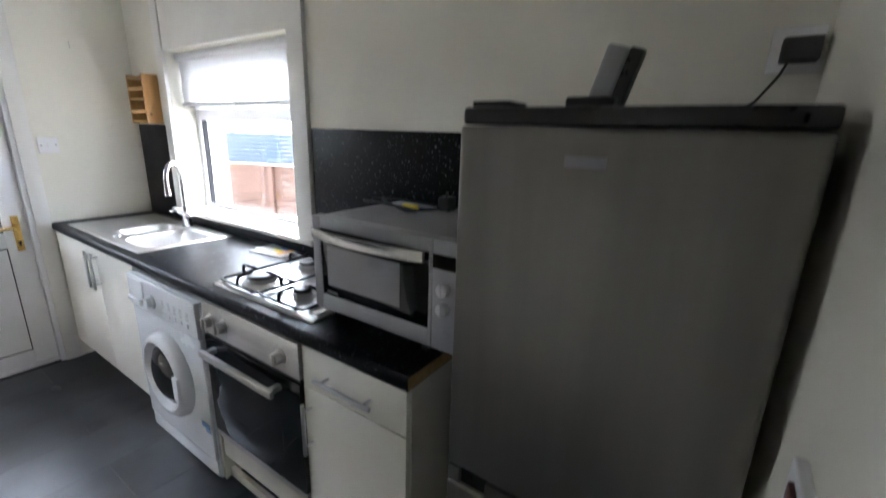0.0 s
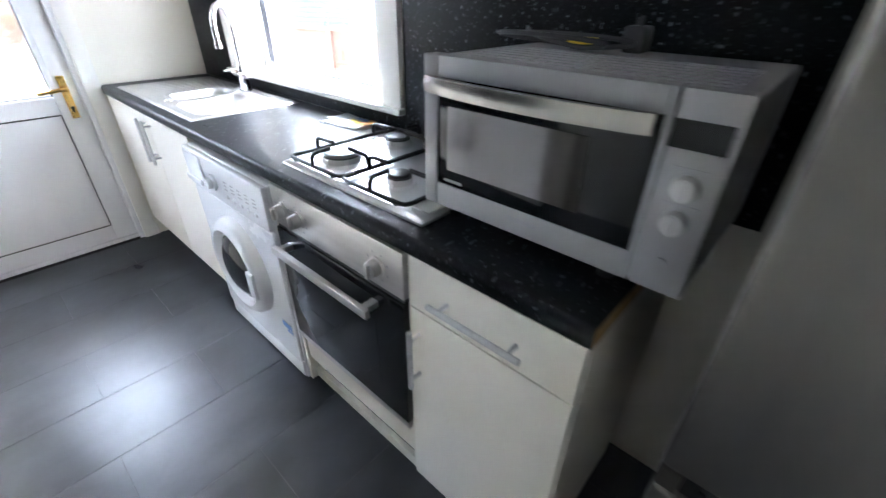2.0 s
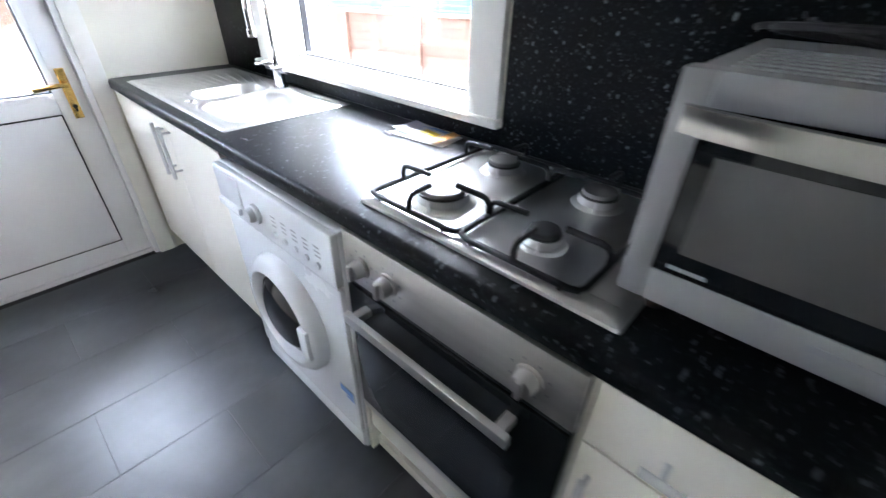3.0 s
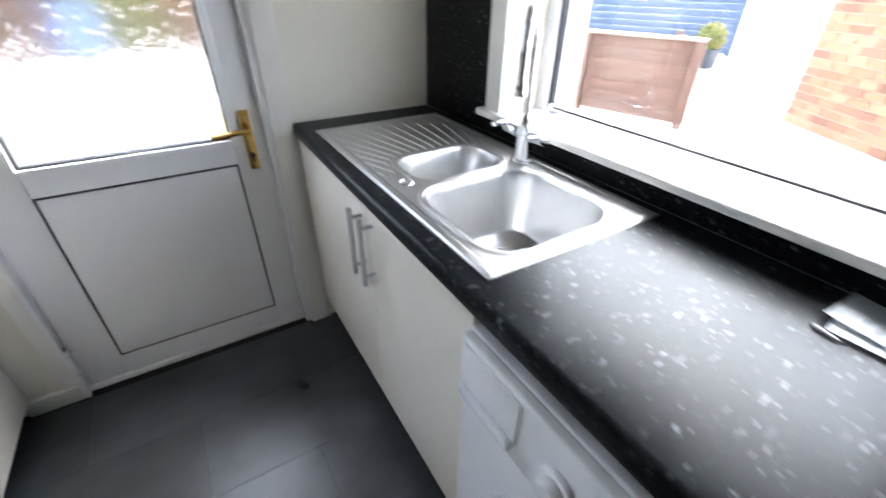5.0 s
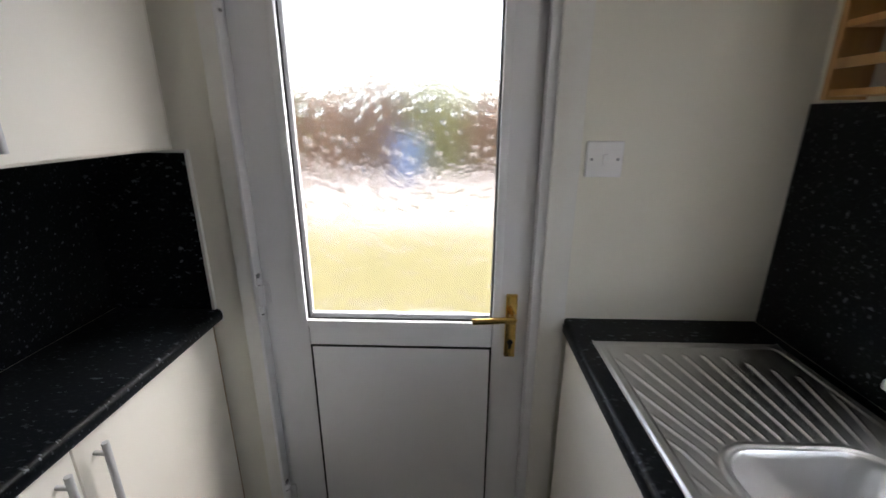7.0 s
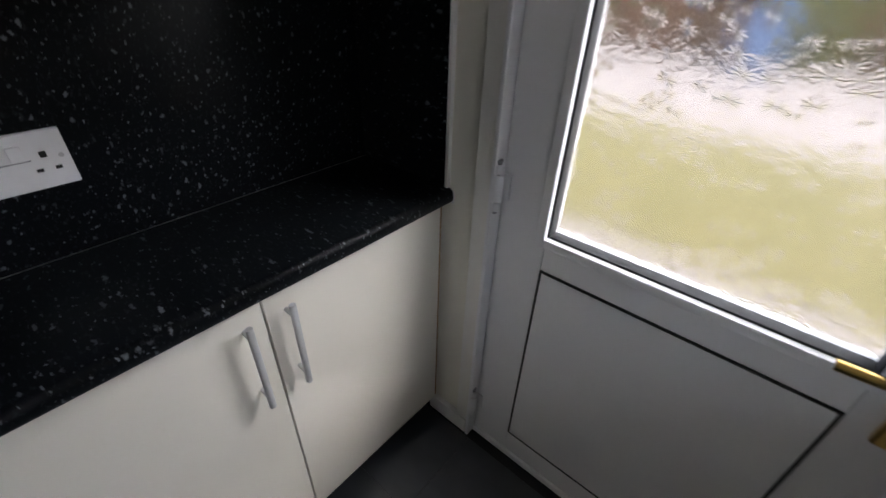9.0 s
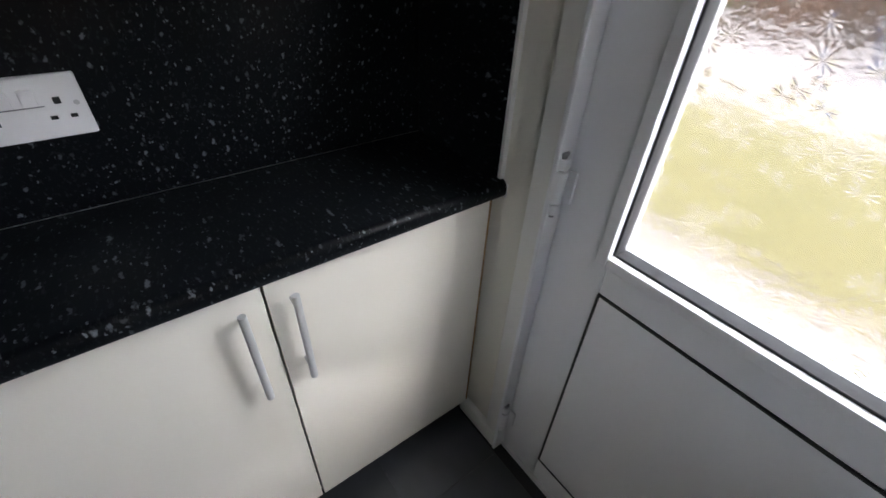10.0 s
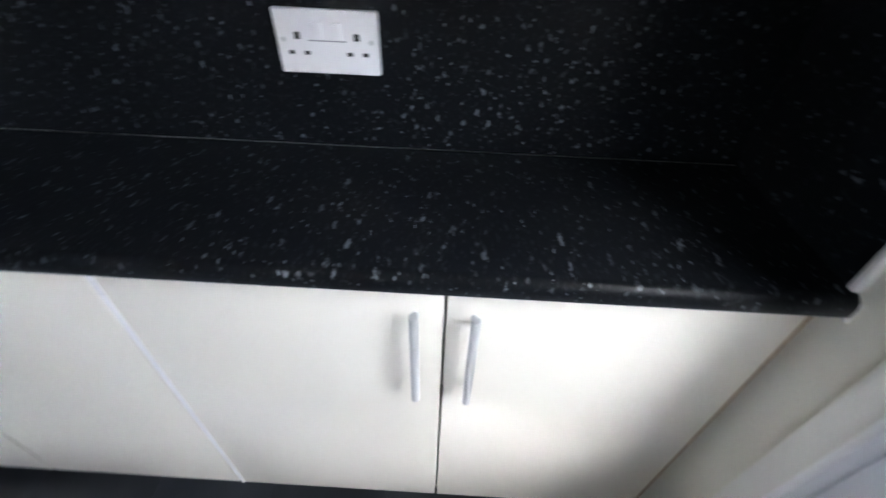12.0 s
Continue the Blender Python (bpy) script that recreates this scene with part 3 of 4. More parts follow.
du = thing("drawer_unit", (-0.25, -2.295, FZ), "cream base unit with one drawer over a door", "kitchen unit")
part("body", carcass(-0.004, CF, -2.481, -2.108, 0.16, 0.88), CARC, du)
part("end_panel", box(-0.06, CF, -2.4835, -2.4815, 0.16, 0.881), CARC, du)
dd = part("drawer_front", box(DF, CF - 0.001, -2.481, -2.110, 0.755, 0.878, 0.002), DOORW, du)
bar_handle(dd, (DF - 0.03, -2.187, 0.810), (DF - 0.03, -2.392, 0.810), (-0.03, 0, 0))
dd = part("door", box(DF, CF - 0.001, -2.481, -2.110, 0.155, 0.751, 0.002), DOORW, du)
bar_handle(dd, (DF - 0.03, -2.135, 0.712), (DF - 0.03, -2.135, 0.545), (-0.03, 0, 0))
part("plinth", box(CF + 0.006, CF + 0.022, -2.483, -1.576, FZ, 0.153), CARC, du)

ou = thing("oven_housing", (-0.25, -1.84, FZ), "cream housing panels around the built-in oven", "kitchen unit")
part("side_panel", box(-0.004, DF + 0.002, -1.576, -1.562, FZ, 0.881, 0.001), DOORW, ou)
part("side_panel", box(-0.004, DF + 0.004, -2.107, -2.101, 0.16, 0.881, 0.001), CARC, ou)
part("shelf", box(-0.004, DF + 0.02, -2.101, -1.576, 0.21, 0.225, 0.001), DOORW, ou)
part("rail", box(CF - 0.008, CF + 0.01, -2.101, -1.576, 0.225, 0.335, 0.001), CARC, ou)

LF = -1.450                                              # carcass front of the shallow units
LD = -1.434                                              # their door fronts
DARK = mat("dark plinth board", (0.03, 0.03, 0.032), rough=0.6, scale=8)
for ya, yb, ym, yw in ((-0.888, 0.006, -0.442, -0.455), (-1.775, -0.892, -1.335, -1.335)):
    u = thing("base_unit", (-1.58, (ya + yb) / 2, FZ), "shallow cream two-door base unit under black worktop", "kitchen unit", "shallow base units")
    part("body", carcass(LX + 0.002, LF, ya, yb, 0.19, 0.885), CARC, u)
    for y0, y1, hy in ((ym + 0.002, yb - 0.006, ym + 0.038), (ya + 0.002, ym - 0.002, ym - 0.038)):
        d = part("door", box(LF + 0.001, LD, y0, y1, 0.192, 0.882, 0.002), DOORW, u)
        bar_handle(d, (LD + 0.026, hy, 0.858), (LD + 0.026, hy, 0.665), (0.026, 0, 0))
    part("plinth", box(LF - 0.06, LF - 0.045, ya, yb, FZ, 0.19), DARK, u, "dark recessed plinth")
    if yb > 0:
        part("joint_strip", box(LF + 0.001, LD + 0.0010, ya - 0.0050, ya + 0.0018, 0.19, 0.884), SOCK, u, "pale strip between two units")
        # shade line between unit and wall, put in as a chipboard-brown strip
        part("edge_filler", box(LF - 0.03, LD - 0.004, yb - 0.004, yb + 0.003, 0.19, 0.886), CHIP, u, "brown strip drawn as the shade line at the wall")
    u = thing("wall_unit", (-1.58, (ya + yb) / 2, 1.348), "shallow cream two-door wall unit above the splashback", "kitchen unit", "shallow wall units")
    part("body", carcass(LX + 0.002, LF - 0.004, ya, yb - 0.004, 1.348, 2.05), CARC, u)
    for y0, y1, hy in ((yw + 0.002, yb - 0.035, yw + 0.034), (ya + 0.002, yw - 0.002, yw - 0.034)):
        d = part("door", box(LF - 0.003, LD - 0.004, y0, y1, 1.354, 2.048, 0.002), DOORW, u)
        bar_handle(d, (LD + 0.022, hy, 1.372), (LD + 0.022, hy, 1.566), (0.026, 0, 0))


# ---- sink and tap ----
def rounded(x, y, x0, x1, y0, y1, r):
    """Signed distance to a rounded rectangle, negative inside."""
    cx, cy, hx, hy = (x0 + x1) / 2, (y0 + y1) / 2, (x1 - x0) / 2 - r, (y1 - y0) / 2 - r
    dx, dy = abs(x - cx) - hx, abs(y - cy) - hy
    return math.hypot(max(dx, 0), max(dy, 0)) + min(max(dx, dy), 0) - r


def ease(v):
    v = min(max(v, 0), 1)
    return v * v * (3 - 2 * v)


SX0, SX1, SY0, SY1 = -0.452, -0.028, -0.985, -0.120
DRAIN = (-0.235, -0.775)


def sink_height(x, y):
    z = 0.006 - 0.004 * ease(1 - abs(rounded(x, y, SX0, SX1, SY0, SY1, 0.012)) / 0.008) + 0.0
    big = rounded(x, y, -0.402, -0.098, -0.952, -0.655, 0.075)
    small = rounded(x, y, -0.362, -0.108, -0.618, -0.452, 0.06)
    well = rounded(x, y, SX0 + 0.018, SX1 - 0.018, SY0 + 0.014, SY1 - 0.018, 0.025)
    z -= 0.003 * ease(-well / 0.006)
    z += 0.0032 * ease(1 - abs(big - 0.012) / 0.007) + 0.0028 * ease(1 - abs(small - 0.010) / 0.007)
    if big < 0:
        z -= 0.150 * ease(-big / 0.030) ** 0.8 + 0.006 * ease(-(math.hypot(x - DRAIN[0], y - DRAIN[1]) - 0.16) / 0.12)
    if small < 0:
        z -= 0.090 * ease(-small / 0.030) ** 0.8
    # ribs fanning out over the drainer from the edge of the small bowl
    if y > -0.54 and well < -0.004 and small > 0.016 and big > 0.02:
        cx, cy = -0.215, -0.66
        a = math.atan2(x - cx, y - cy)
        lead = y - cy
        u = (x + 0.215) / (0.30 + 0.52 * max(0, lead - 0.2)) + 0.16 * max(0, lead - 0.2)
        a = a * 0.55 + u
        dist = math.hypot(x - cx, lead)
        reach = ease((small - 0.016) / 0.012) * ease((-well - 0.004) / 0.012) * ease((-0.168 - 0.12 * max(0, x + 0.2) / 0.2 - y) / 0.02) * ease((y + 0.54) / 0.01)
        z += 0.0032 * reach * max(0, math.cos(a * 46)) ** 4
    return z


sink = thing("sink", (-0.24, -0.55, WTZ), "stainless steel one and a half bowl sink with ribbed drainer", "sink")
NX, NY = 240, 300
bm = bmesh.new()
grid = []
for j in range(NY + 1):
    y = SY0 + (SY1 - SY0) * j / NY
    grid.append([bm.verts.new((SX0 + (SX1 - SX0) * i / NX, y, WTZ + sink_height(SX0 + (SX1 - SX0) * i / NX, y))) for i in range(NX + 1)])
for j in range(NY):
    for i in range(NX):
        bm.faces.new((grid[j][i], grid[j][i + 1], grid[j + 1][i + 1], grid[j + 1][i]))
edge = [e for e in bm.edges if len(e.link_faces) == 1]
skirt = bmesh.ops.extrude_edge_only(bm, edges=edge)
for v in skirt["geom"]:
    if isinstance(v, bmesh.types.BMVert):
        v.co.z = WTZ + 0.0003
bmesh.ops.recalc_face_normals(bm, faces=bm.faces)
part("bowl_sheet", bm, INOX, sink)
for (dx, dy, dz), r in (((*DRAIN, WTZ - 0.1525), 0.038), ((-0.235, -0.535, WTZ - 0.0845), 0.030)):
    w = part("waste", merged(ring((dx, dy, dz), (0, 0, 1), r, r * 0.72, 0.004, 32), rod((dx, dy, dz - 0.012), (dx, dy, dz - 0.004), r * 0.72, n=32)), CHROME, sink)
    holes = [rod((dx + r * 0.42 * math.cos(a), dy + r * 0.42 * math.sin(a), dz - 0.0045), (dx + r * 0.42 * math.cos(a), dy + r * 0.42 * math.sin(a), dz - 0.003), r * 0.15, n=10) for a in [k * math.tau / 6 for k in range(6)]]
    part("waste_hole", merged(*holes, rod((dx, dy, dz - 0.004), (dx, dy, dz + 0.0), r * 0.14, n=12)), BLACK, w)
part("overflow", merged(ring((-0.392, -0.600, WTZ + 0.004), (0, 0, 1), 0.017, 0.010, 0.004, 24), rod((-0.392, -0.600, WTZ), (-0.392, -0.600, WTZ + 0.005), 0.010)), CHROME, sink)

tap = thing("tap", (-0.078, -0.628, WTZ), "chrome swan-neck mixer tap with two levers", "tap")
TX, TY = -0.078, -0.628
sd = Vector((-0.765, -0.644, 0))
part("body", merged(rod((TX, TY, WTZ + 0.004), (TX, TY, WTZ + 0.014), 0.027, bev=0.003), rod((TX, TY, WTZ + 0.014), (TX, TY, WTZ + 0.075), 0.021, 0.019), rod((TX, TY, WTZ + 0.075), (TX, TY, WTZ + 0.125), 0.019, 0.013, bev=0.002)), CHROME, tap)
neck = [Vector((TX, TY, WTZ + 0.11)), Vector((TX, TY, WTZ + 0.18)), Vector((TX, TY, WTZ + 0.255))]
neck += [Vector((TX, TY, WTZ + 0.268)) + sd * 0.075 * (1 - math.cos(a)) + Vector((0, 0, 0.078 * math.sin(a))) for a in [k * math.pi / 16 for k in range(1, 17)]]
neck += [neck[-1] + Vector((0, 0, -0.03)), neck[-1] + Vector((0, 0, -0.062))]
sp = part("spout", tube(neck, 0.0115, 16), CHROME, tap)
part("nozzle", rod(neck[-1] + Vector((0, 0, 0.012)), neck[-1] + Vector((0, 0, -0.012)), 0.0145, bev=0.002), CHROME, sp)
for s in (-1, 1):
    part("lever", merged(rod((TX, TY + s * 0.015, WTZ + 0.072), (TX, TY + s * 0.062, WTZ + 0.078), 0.0135, 0.0155, bev=0.002), rod((TX, TY + s * 0.062, WTZ + 0.078), (TX, TY + s * 0.070, WTZ + 0.079), 0.0165, bev=0.002),
                         box(TX - 0.052, TX + 0.006, TY + s * 0.066 - 0.006, TY + s * 0.066 + 0.006, WTZ + 0.083, WTZ + 0.093, 0.003)), CHROME, tap)


# ---- washing machine ----
wm = thing("washing_machine", (-0.28, -1.285, FZ), "white front-loading washing machine under the worktop", "washing machine")
MY0, MY1, MF = -1.560, -1.007, -0.505
part("body", box(MF + 0.012, -0.05, MY0, MY1, FZ, 0.862, 0.006, 3), WHITEP, wm)
part("front", box(MF, MF + 0.014, MY0 + 0.001, MY1 - 0.001, 0.198, 0.715, 0.006, 3), WHITEP, wm)
part("kick_panel", box(MF + 0.004, MF + 0.014, MY0 + 0.004, MY1 - 0.004, FZ + 0.012, 0.191, 0.003), WHITEP, wm)
cp = part("control_panel", box(MF - 0.006, MF + 0.014, MY0 + 0.001, MY1 - 0.001, 0.722, 0.86, 0.006, 3), WHITEP, wm)
part("detergent_drawer", merged(box(MF - 0.010, MF - 0.004, -1.150, -1.016, 0.765, 0.85, 0.003), box(MF - 0.020, MF - 0.008, -1.143, -1.024, 0.748, 0.768, 0.004)), WHITEP, cp)
part("programme_knob", merged(rod((MF - 0.006, -1.228, 0.785), (MF - 0.016, -1.228, 0.785), 0.027, bev=0.002), rod((MF - 0.016, -1.228, 0.785), (MF - 0.032, -1.228, 0.785), 0.02, 0.017, bev=0.002)), WHITEP, cp, "white programme dial")
for k in range(5):
    part("button", rod((MF - 0.005, -1.315 - k * 0.046, 0.760), (MF - 0.012, -1.315 - k * 0.046, 0.760), 0.008, bev=0.001), WHITEP, cp)
    part("printed_mark", merged(*[box(MF - 0.0068, MF - 0.006, -1.315 - k * 0.046 - 0.010, -1.315 - k * 0.046 + 0.010, 0.782 + j * 0.012, 0.785 + j * 0.012) for j in range(3)]), GREYP, cp)
PC = (MF, -1.284, 0.49)
pd = part("door", ring(PC, (-1, 0, 0), 0.182, 0.118, 0.042, 64), WHITEP, wm, "round white door rim")
bowl = bmesh.new()
bmesh.ops.create_uvsphere(bowl, u_segments=40, v_segments=16, radius=0.122)
turned(bowl, Matrix.Translation((MF - 0.004, PC[1], PC[2])) @ Matrix.Diagonal((0.42, 1, 1, 1)))
part("door_glass", bowl, PORT, pd, "dark bulging porthole glass")
part("rim_seal", ring((MF - 0.001, PC[1], PC[2]), (-1, 0, 0), 0.124, 0.112, 0.022, 48), RUBBER, pd, "grey rubber seal")
part("door_catch", box(MF - 0.050, MF - 0.030, -1.441, -1.399, 0.438, 0.538, 0.008), WHITEP, pd)
part("energy_label", merged(box(MF - 0.0012, MF, -1.550, -1.486, 0.318, 0.362)), PAPER, wm)
part("label_print", merged(box(MF - 0.002, MF - 0.001, -1.547, -1.489, 0.336, 0.359), box(MF - 0.002, MF - 0.001, -1.547, -1.514, 0.322, 0.331)), BLUEP, wm)


# ---- built-in oven ----
ov = thing("oven", (-0.25, -1.84, 0.335), "built-in steel and black glass electric oven", "oven")
OA, OB = -2.099, -1.579
part("casing", box(-0.48, -0.03, OA + 0.01, OB - 0.01, 0.345, 0.87), BLACK, ov)
fa = part("fascia", box(-0.494, -0.478, OA, OB, 0.762, 0.879, 0.003), OVST, ov, "brushed steel control panel")
for ky in (-1.634, -1.713, -2.020):
    kb = part("knob", merged(rod((-0.494, ky, 0.815), (-0.499, ky, 0.815), 0.024, bev=0.001), rod((-0.499, ky, 0.815), (-0.520, ky, 0.815), 0.0195, 0.0175, bev=0.002), box(-0.528, -0.518, ky - 0.005, ky + 0.005, 0.798, 0.832, 0.002)), OVST, fa)
    for a in [k * math.tau / 8 + 0.4 for k in range(8)]:
        part("printed_mark", box(-0.4946, -0.4938, ky + 0.034 * math.cos(a) - 0.002, ky + 0.034 * math.cos(a) + 0.002, 0.815 + 0.034 * math.sin(a) - 0.002, 0.815 + 0.034 * math.sin(a) + 0.002), GREYP, fa)
part("vent_slot", box(-0.49, -0.478, OA + 0.004, OB - 0.004, 0.751, 0.761), BLACK, ov)
od = part("door", box(-0.496, -0.480, OA, OB, 0.362, 0.750, 0.003), BGLASS, ov, "black glass oven door")
part("door_window", box(-0.4968, -0.4955, OA + 0.10, OB - 0.10, 0.425, 0.66), PORT, od, "darker inner window")
part("door_handle", merged(box(-0.545, -0.530, OA + 0.072, OB - 0.045, 0.698, 0.722, 0.004), box(-0.532, -0.495, OA + 0.085, OA + 0.105, 0.702, 0.718, 0.002), box(-0.532, -0.495, OB - 0.075, OB - 0.055, 0.702, 0.718, 0.002)), OVST, od, "steel bar handle")
part("bottom_strip", box(-0.494, -0.48, OA, OB, 0.337, 0.360, 0.002), OVST, ov)


# ---- gas hob ----
hob = thing("gas_hob", (-0.24, -1.84, WTZ), "stainless steel gas hob with four burners", "hob")
HX0, HX1, HY0, HY1, HZ = -0.444, -0.026, -2.104, -1.578, WTZ
pl = bmesh.new()
for z, ins in ((0.0005, 0.0), (0.006, 0.002), (0.0095, 0.012), (0.0075, 0.026)):
    pl_ring = [pl.verts.new(p) for p in ((HX0 + ins, HY0 + ins, HZ + z), (HX1 - ins, HY0 + ins, HZ + z), (HX1 - ins, HY1 - ins, HZ + z), (HX0 + ins, HY1 - ins, HZ + z))]
    if z > 0.001:
        for k in range(4):
            pl.faces.new((last[k], last[(k + 1) % 4], pl_ring[(k + 1) % 4], pl_ring[k]))
    last = pl_ring
pl.faces.new(last)
bmesh.ops.recalc_face_normals(pl, faces=pl.faces)
bmesh.ops.bevel(pl, geom=[e for e in pl.edges if abs((e.verts[0].co - e.verts[1].co).z) > 1e-4], offset=0.006, segments=3, affect="EDGES", profile=0.5)
part("plate", pl, HOBST, hob, smooth=True)
part("control_strip", merged(box(HX0 + 0.04, HX1 - 0.04, HY0 + 0.018, HY0 + 0.072, HZ + 0.006, HZ + 0.011, 0.003)), HOBST, hob)
for k in range(4):
    part("knob", rod((HX0 + 0.20 + k * 0.05, HY0 + 0.045, HZ + 0.011), (HX0 + 0.20 + k * 0.05, HY0 + 0.045, HZ + 0.032), 0.018, 0.016, n=24, bev=0.002), BLACK, hob)
for bx, by, br in ((-0.335, -1.699, 0.050), (-0.335, -1.924, 0.030), (-0.135, -1.699, 0.037), (-0.135, -1.924, 0.037)):
    b = part("burner", merged(rod((bx, by, HZ + 0.007), (bx, by, HZ + 0.012), br * 1.38, br * 1.22, n=32), rod((bx, by, HZ + 0.012), (bx, by, HZ + 0.026), br * 1.06, br, n=32, bev=0.002)), INOX, hob)
    part("burner_ring", rod((bx, by, HZ + 0.022), (bx, by, HZ + 0.029), br * 0.98, n=32), BLACK, b)
    part("burner_cap", rod((bx, by, HZ + 0.029), (bx, by, HZ + 0.037), br * 0.92, br * 0.86, n=32, bev=0.002), BLACK if br < 0.034 else CAPM, b)
    part("igniter", rod((bx - br * 1.2, by - br * 0.4, HZ + 0.01), (bx - br * 1.2, by - br * 0.4, HZ + 0.03), 0.003, n=8), SOCK, b)
for ya, yb in ((-1.811, -1.588), (-2.036, -1.815)):
    xa, xb, zf, zt, r = HX0 + 0.020, HX1 - 0.020, HZ + 0.017, HZ + 0.050, 0.0054
    corners = [(xa, ya), (xb, ya), (xb, yb), (xa, yb)]
    loop = []
    for k in range(4):
        c, p, q = Vector((*corners[k], zf)), Vector((*corners[k - 1], zf)), Vector((*corners[(k + 1) % 4], zf))
        loop += [c + (p - c).normalized() * 0.018, c + (p - c).normalized() * 0.005 + (q - c).normalized() * 0.005, c + (q - c).normalized() * 0.018]
    g = part("pan_support", tube(loop, r, 8, True), IRON, hob, "black enamelled wire pan support")
    ym = (ya + yb) / 2
    for bx in (-0.335, -0.135):
        for (sx, sy), (ex, ey) in (((xa if bx < -0.2 else xb, ym), (bx + (-0.035 if bx < -0.2 else 0.035), ym)), ((bx, ya), (bx, ym - 0.035)), ((bx, yb), (bx, ym + 0.035))):
            d = (Vector((ex, ey, 0)) - Vector((sx, sy, 0))).normalized()
            s0 = Vector((sx, sy, zf))
            part("finger", tube([s0, s0 + Vector((0, 0, 0.020)), s0 + d * 0.006 + Vector((0, 0, 0.029)), s0 + d * 0.016 + Vector((0, 0, 0.032)), Vector((ex, ey, zt))], r, 8), IRON, g)
    for x in (xa, xb):
        for y in (ya + 0.03, yb - 0.03):
            part("foot", rod((x, y, HZ + 0.006), (x, y, zf), 0.005, n=8), RUBBER, g)


# ---- microwave oven ----
mw = thing("microwave_oven", (-0.19, -2.313, WTZ), "silver microwave oven with black glass door", "microwave")
QX, QY0, QY1, QZ0, QZ1 = -0.398, -2.556, -2.070, WTZ + 0.036, 1.226
part("casing", box(QX + 0.03, -0.02, QY0, QY1, QZ0, QZ1 - 0.004, 0.006, 3), SILVER, mw)
for k in range(7):
    part("casing_rib", box(QX + 0.06 + k * 0.03, QX + 0.07 + k * 0.03, QY0 + 0.03, QY1 - 0.03, QZ1 - 0.0042, QZ1 - 0.002, 0.0008), SILVER, mw)
QS, QG0, QG1 = QY0 + 0.074, QZ0 + 0.046, QZ1 - 0.034        # panel joint, bottom and top of the door glass
mf = part("front_panel", box(QX, QX + 0.032, QY0, QS - 0.001, QZ0, QZ1, 0.004), SILVER, mw, "silver control panel")
md = part("door", box(QX + 0.004, QX + 0.030, QS + 0.002, QY1 - 0.002, QZ0 + 0.002, QZ1 - 0.002), BLACK, mw)
for y0, y1, z0, z1 in ((QS + 0.001, QS + 0.010, QZ0, QZ1), (QY1 - 0.032, QY1, QZ0, QZ1), (QS + 0.010, QY1 - 0.032, QG1, QZ1), (QS + 0.010, QY1 - 0.032, QZ0, QG0)):
    part("door_rail", box(QX, QX + 0.032, y0, y1, z0, z1, 0.003), SILVER, md, "silver rail of the door")
part("door_glass", box(QX + 0.0028, QX + 0.0039, QS + 0.004, QY1 - 0.030, QG0 - 0.002, QG1 + 0.002, 0.001), BGLASS, md, "black reflective door glass")
part("door_mesh", box(QX + 0.0015, QX + 0.0027, -2.385, QY1 - 0.055, QG0 + 0.030, QG1 - 0.045), MESH, md, "greyer viewing window")
part("door_print", box(QX + 0.0020, QX + 0.0027, QY1 - 0.090, QY1 - 0.048, QG0 + 0.007, QG0 + 0.012), GREYP, md)
hb = [(QX - 0.010 - 0.022 * math.sin(u * math.pi) ** 0.7, QY1 - 0.016 - u * 0.380, QZ1 - 0.044) for u in [k / 20 for k in range(21)]]
hnd = bmesh.new()
rows = [[hnd.verts.new((x + dx, y, z + dz)) for dx, dz in ((0, -0.014), (-0.006, -0.013), (-0.008, 0), (-0.006, 0.013), (0, 0.014))] for x, y, z in hb]
for a, b in zip(rows, rows[1:]):
    for k in range(5):
        hnd.faces.new((a[k], a[(k + 1) % 5], b[(k + 1) % 5], b[k]))
hnd.faces.new(rows[0])
hnd.faces.new(rows[-1][::-1])
bmesh.ops.recalc_face_normals(hnd, faces=hnd.faces)
handle = part("door_handle", hnd, CHROME2, md, "curved polished steel bar handle")
for fy in (QY1 - 0.026, QY1 - 0.386):
    part("handle_foot", box(QX - 0.014, QX + 0.004, fy - 0.008, fy + 0.008, QZ1 - 0.055, QZ1 - 0.033, 0.002), CHROME2, handle)
part("badge", box(QX - 0.001, QX, -2.325, -2.265, QZ0 + 0.024, QZ0 + 0.032), GREYP, md)
part("display", box(QX - 0.001, QX + 0.001, QY0 + 0.008, QS - 0.002, QZ1 - 0.068, QZ1 - 0.034), BGLASS, mf, "black display window")
for kz in (QZ1 - 0.113, QZ1 - 0.160):
    part("knob", merged(rod((QX, QY0 + 0.037, kz), (QX - 0.018, QY0 + 0.037, kz), 0.0165, 0.015, n=28, bev=0.003), box(QX - 0.022, QX - 0.017, QY0 + 0.035, QY0 + 0.039, kz - 0.013, kz + 0.013, 0.001)), BARM, mf)
    for j in range(3):
        part("printed_mark", box(QX - 0.0008, QX, QY0 + 0.015 + j * 0.016, QY0 + 0.026 + j * 0.016, kz + 0.021, kz + 0.024), GREYP, mf)
part("start_button", rod((QX, QY0 + 0.037, QZ0 + 0.048), (QX - 0.004, QY0 + 0.037, QZ0 + 0.048), 0.007, bev=0.001), SILVER, mf)
for fx in (QX + 0.05, -0.05):
    for fy in (QY0 + 0.12, QY1 - 0.04):
        part("foot", rod((fx, fy, WTZ), (fx, fy, QZ0), 0.014, n=14), RUBBER, mw)

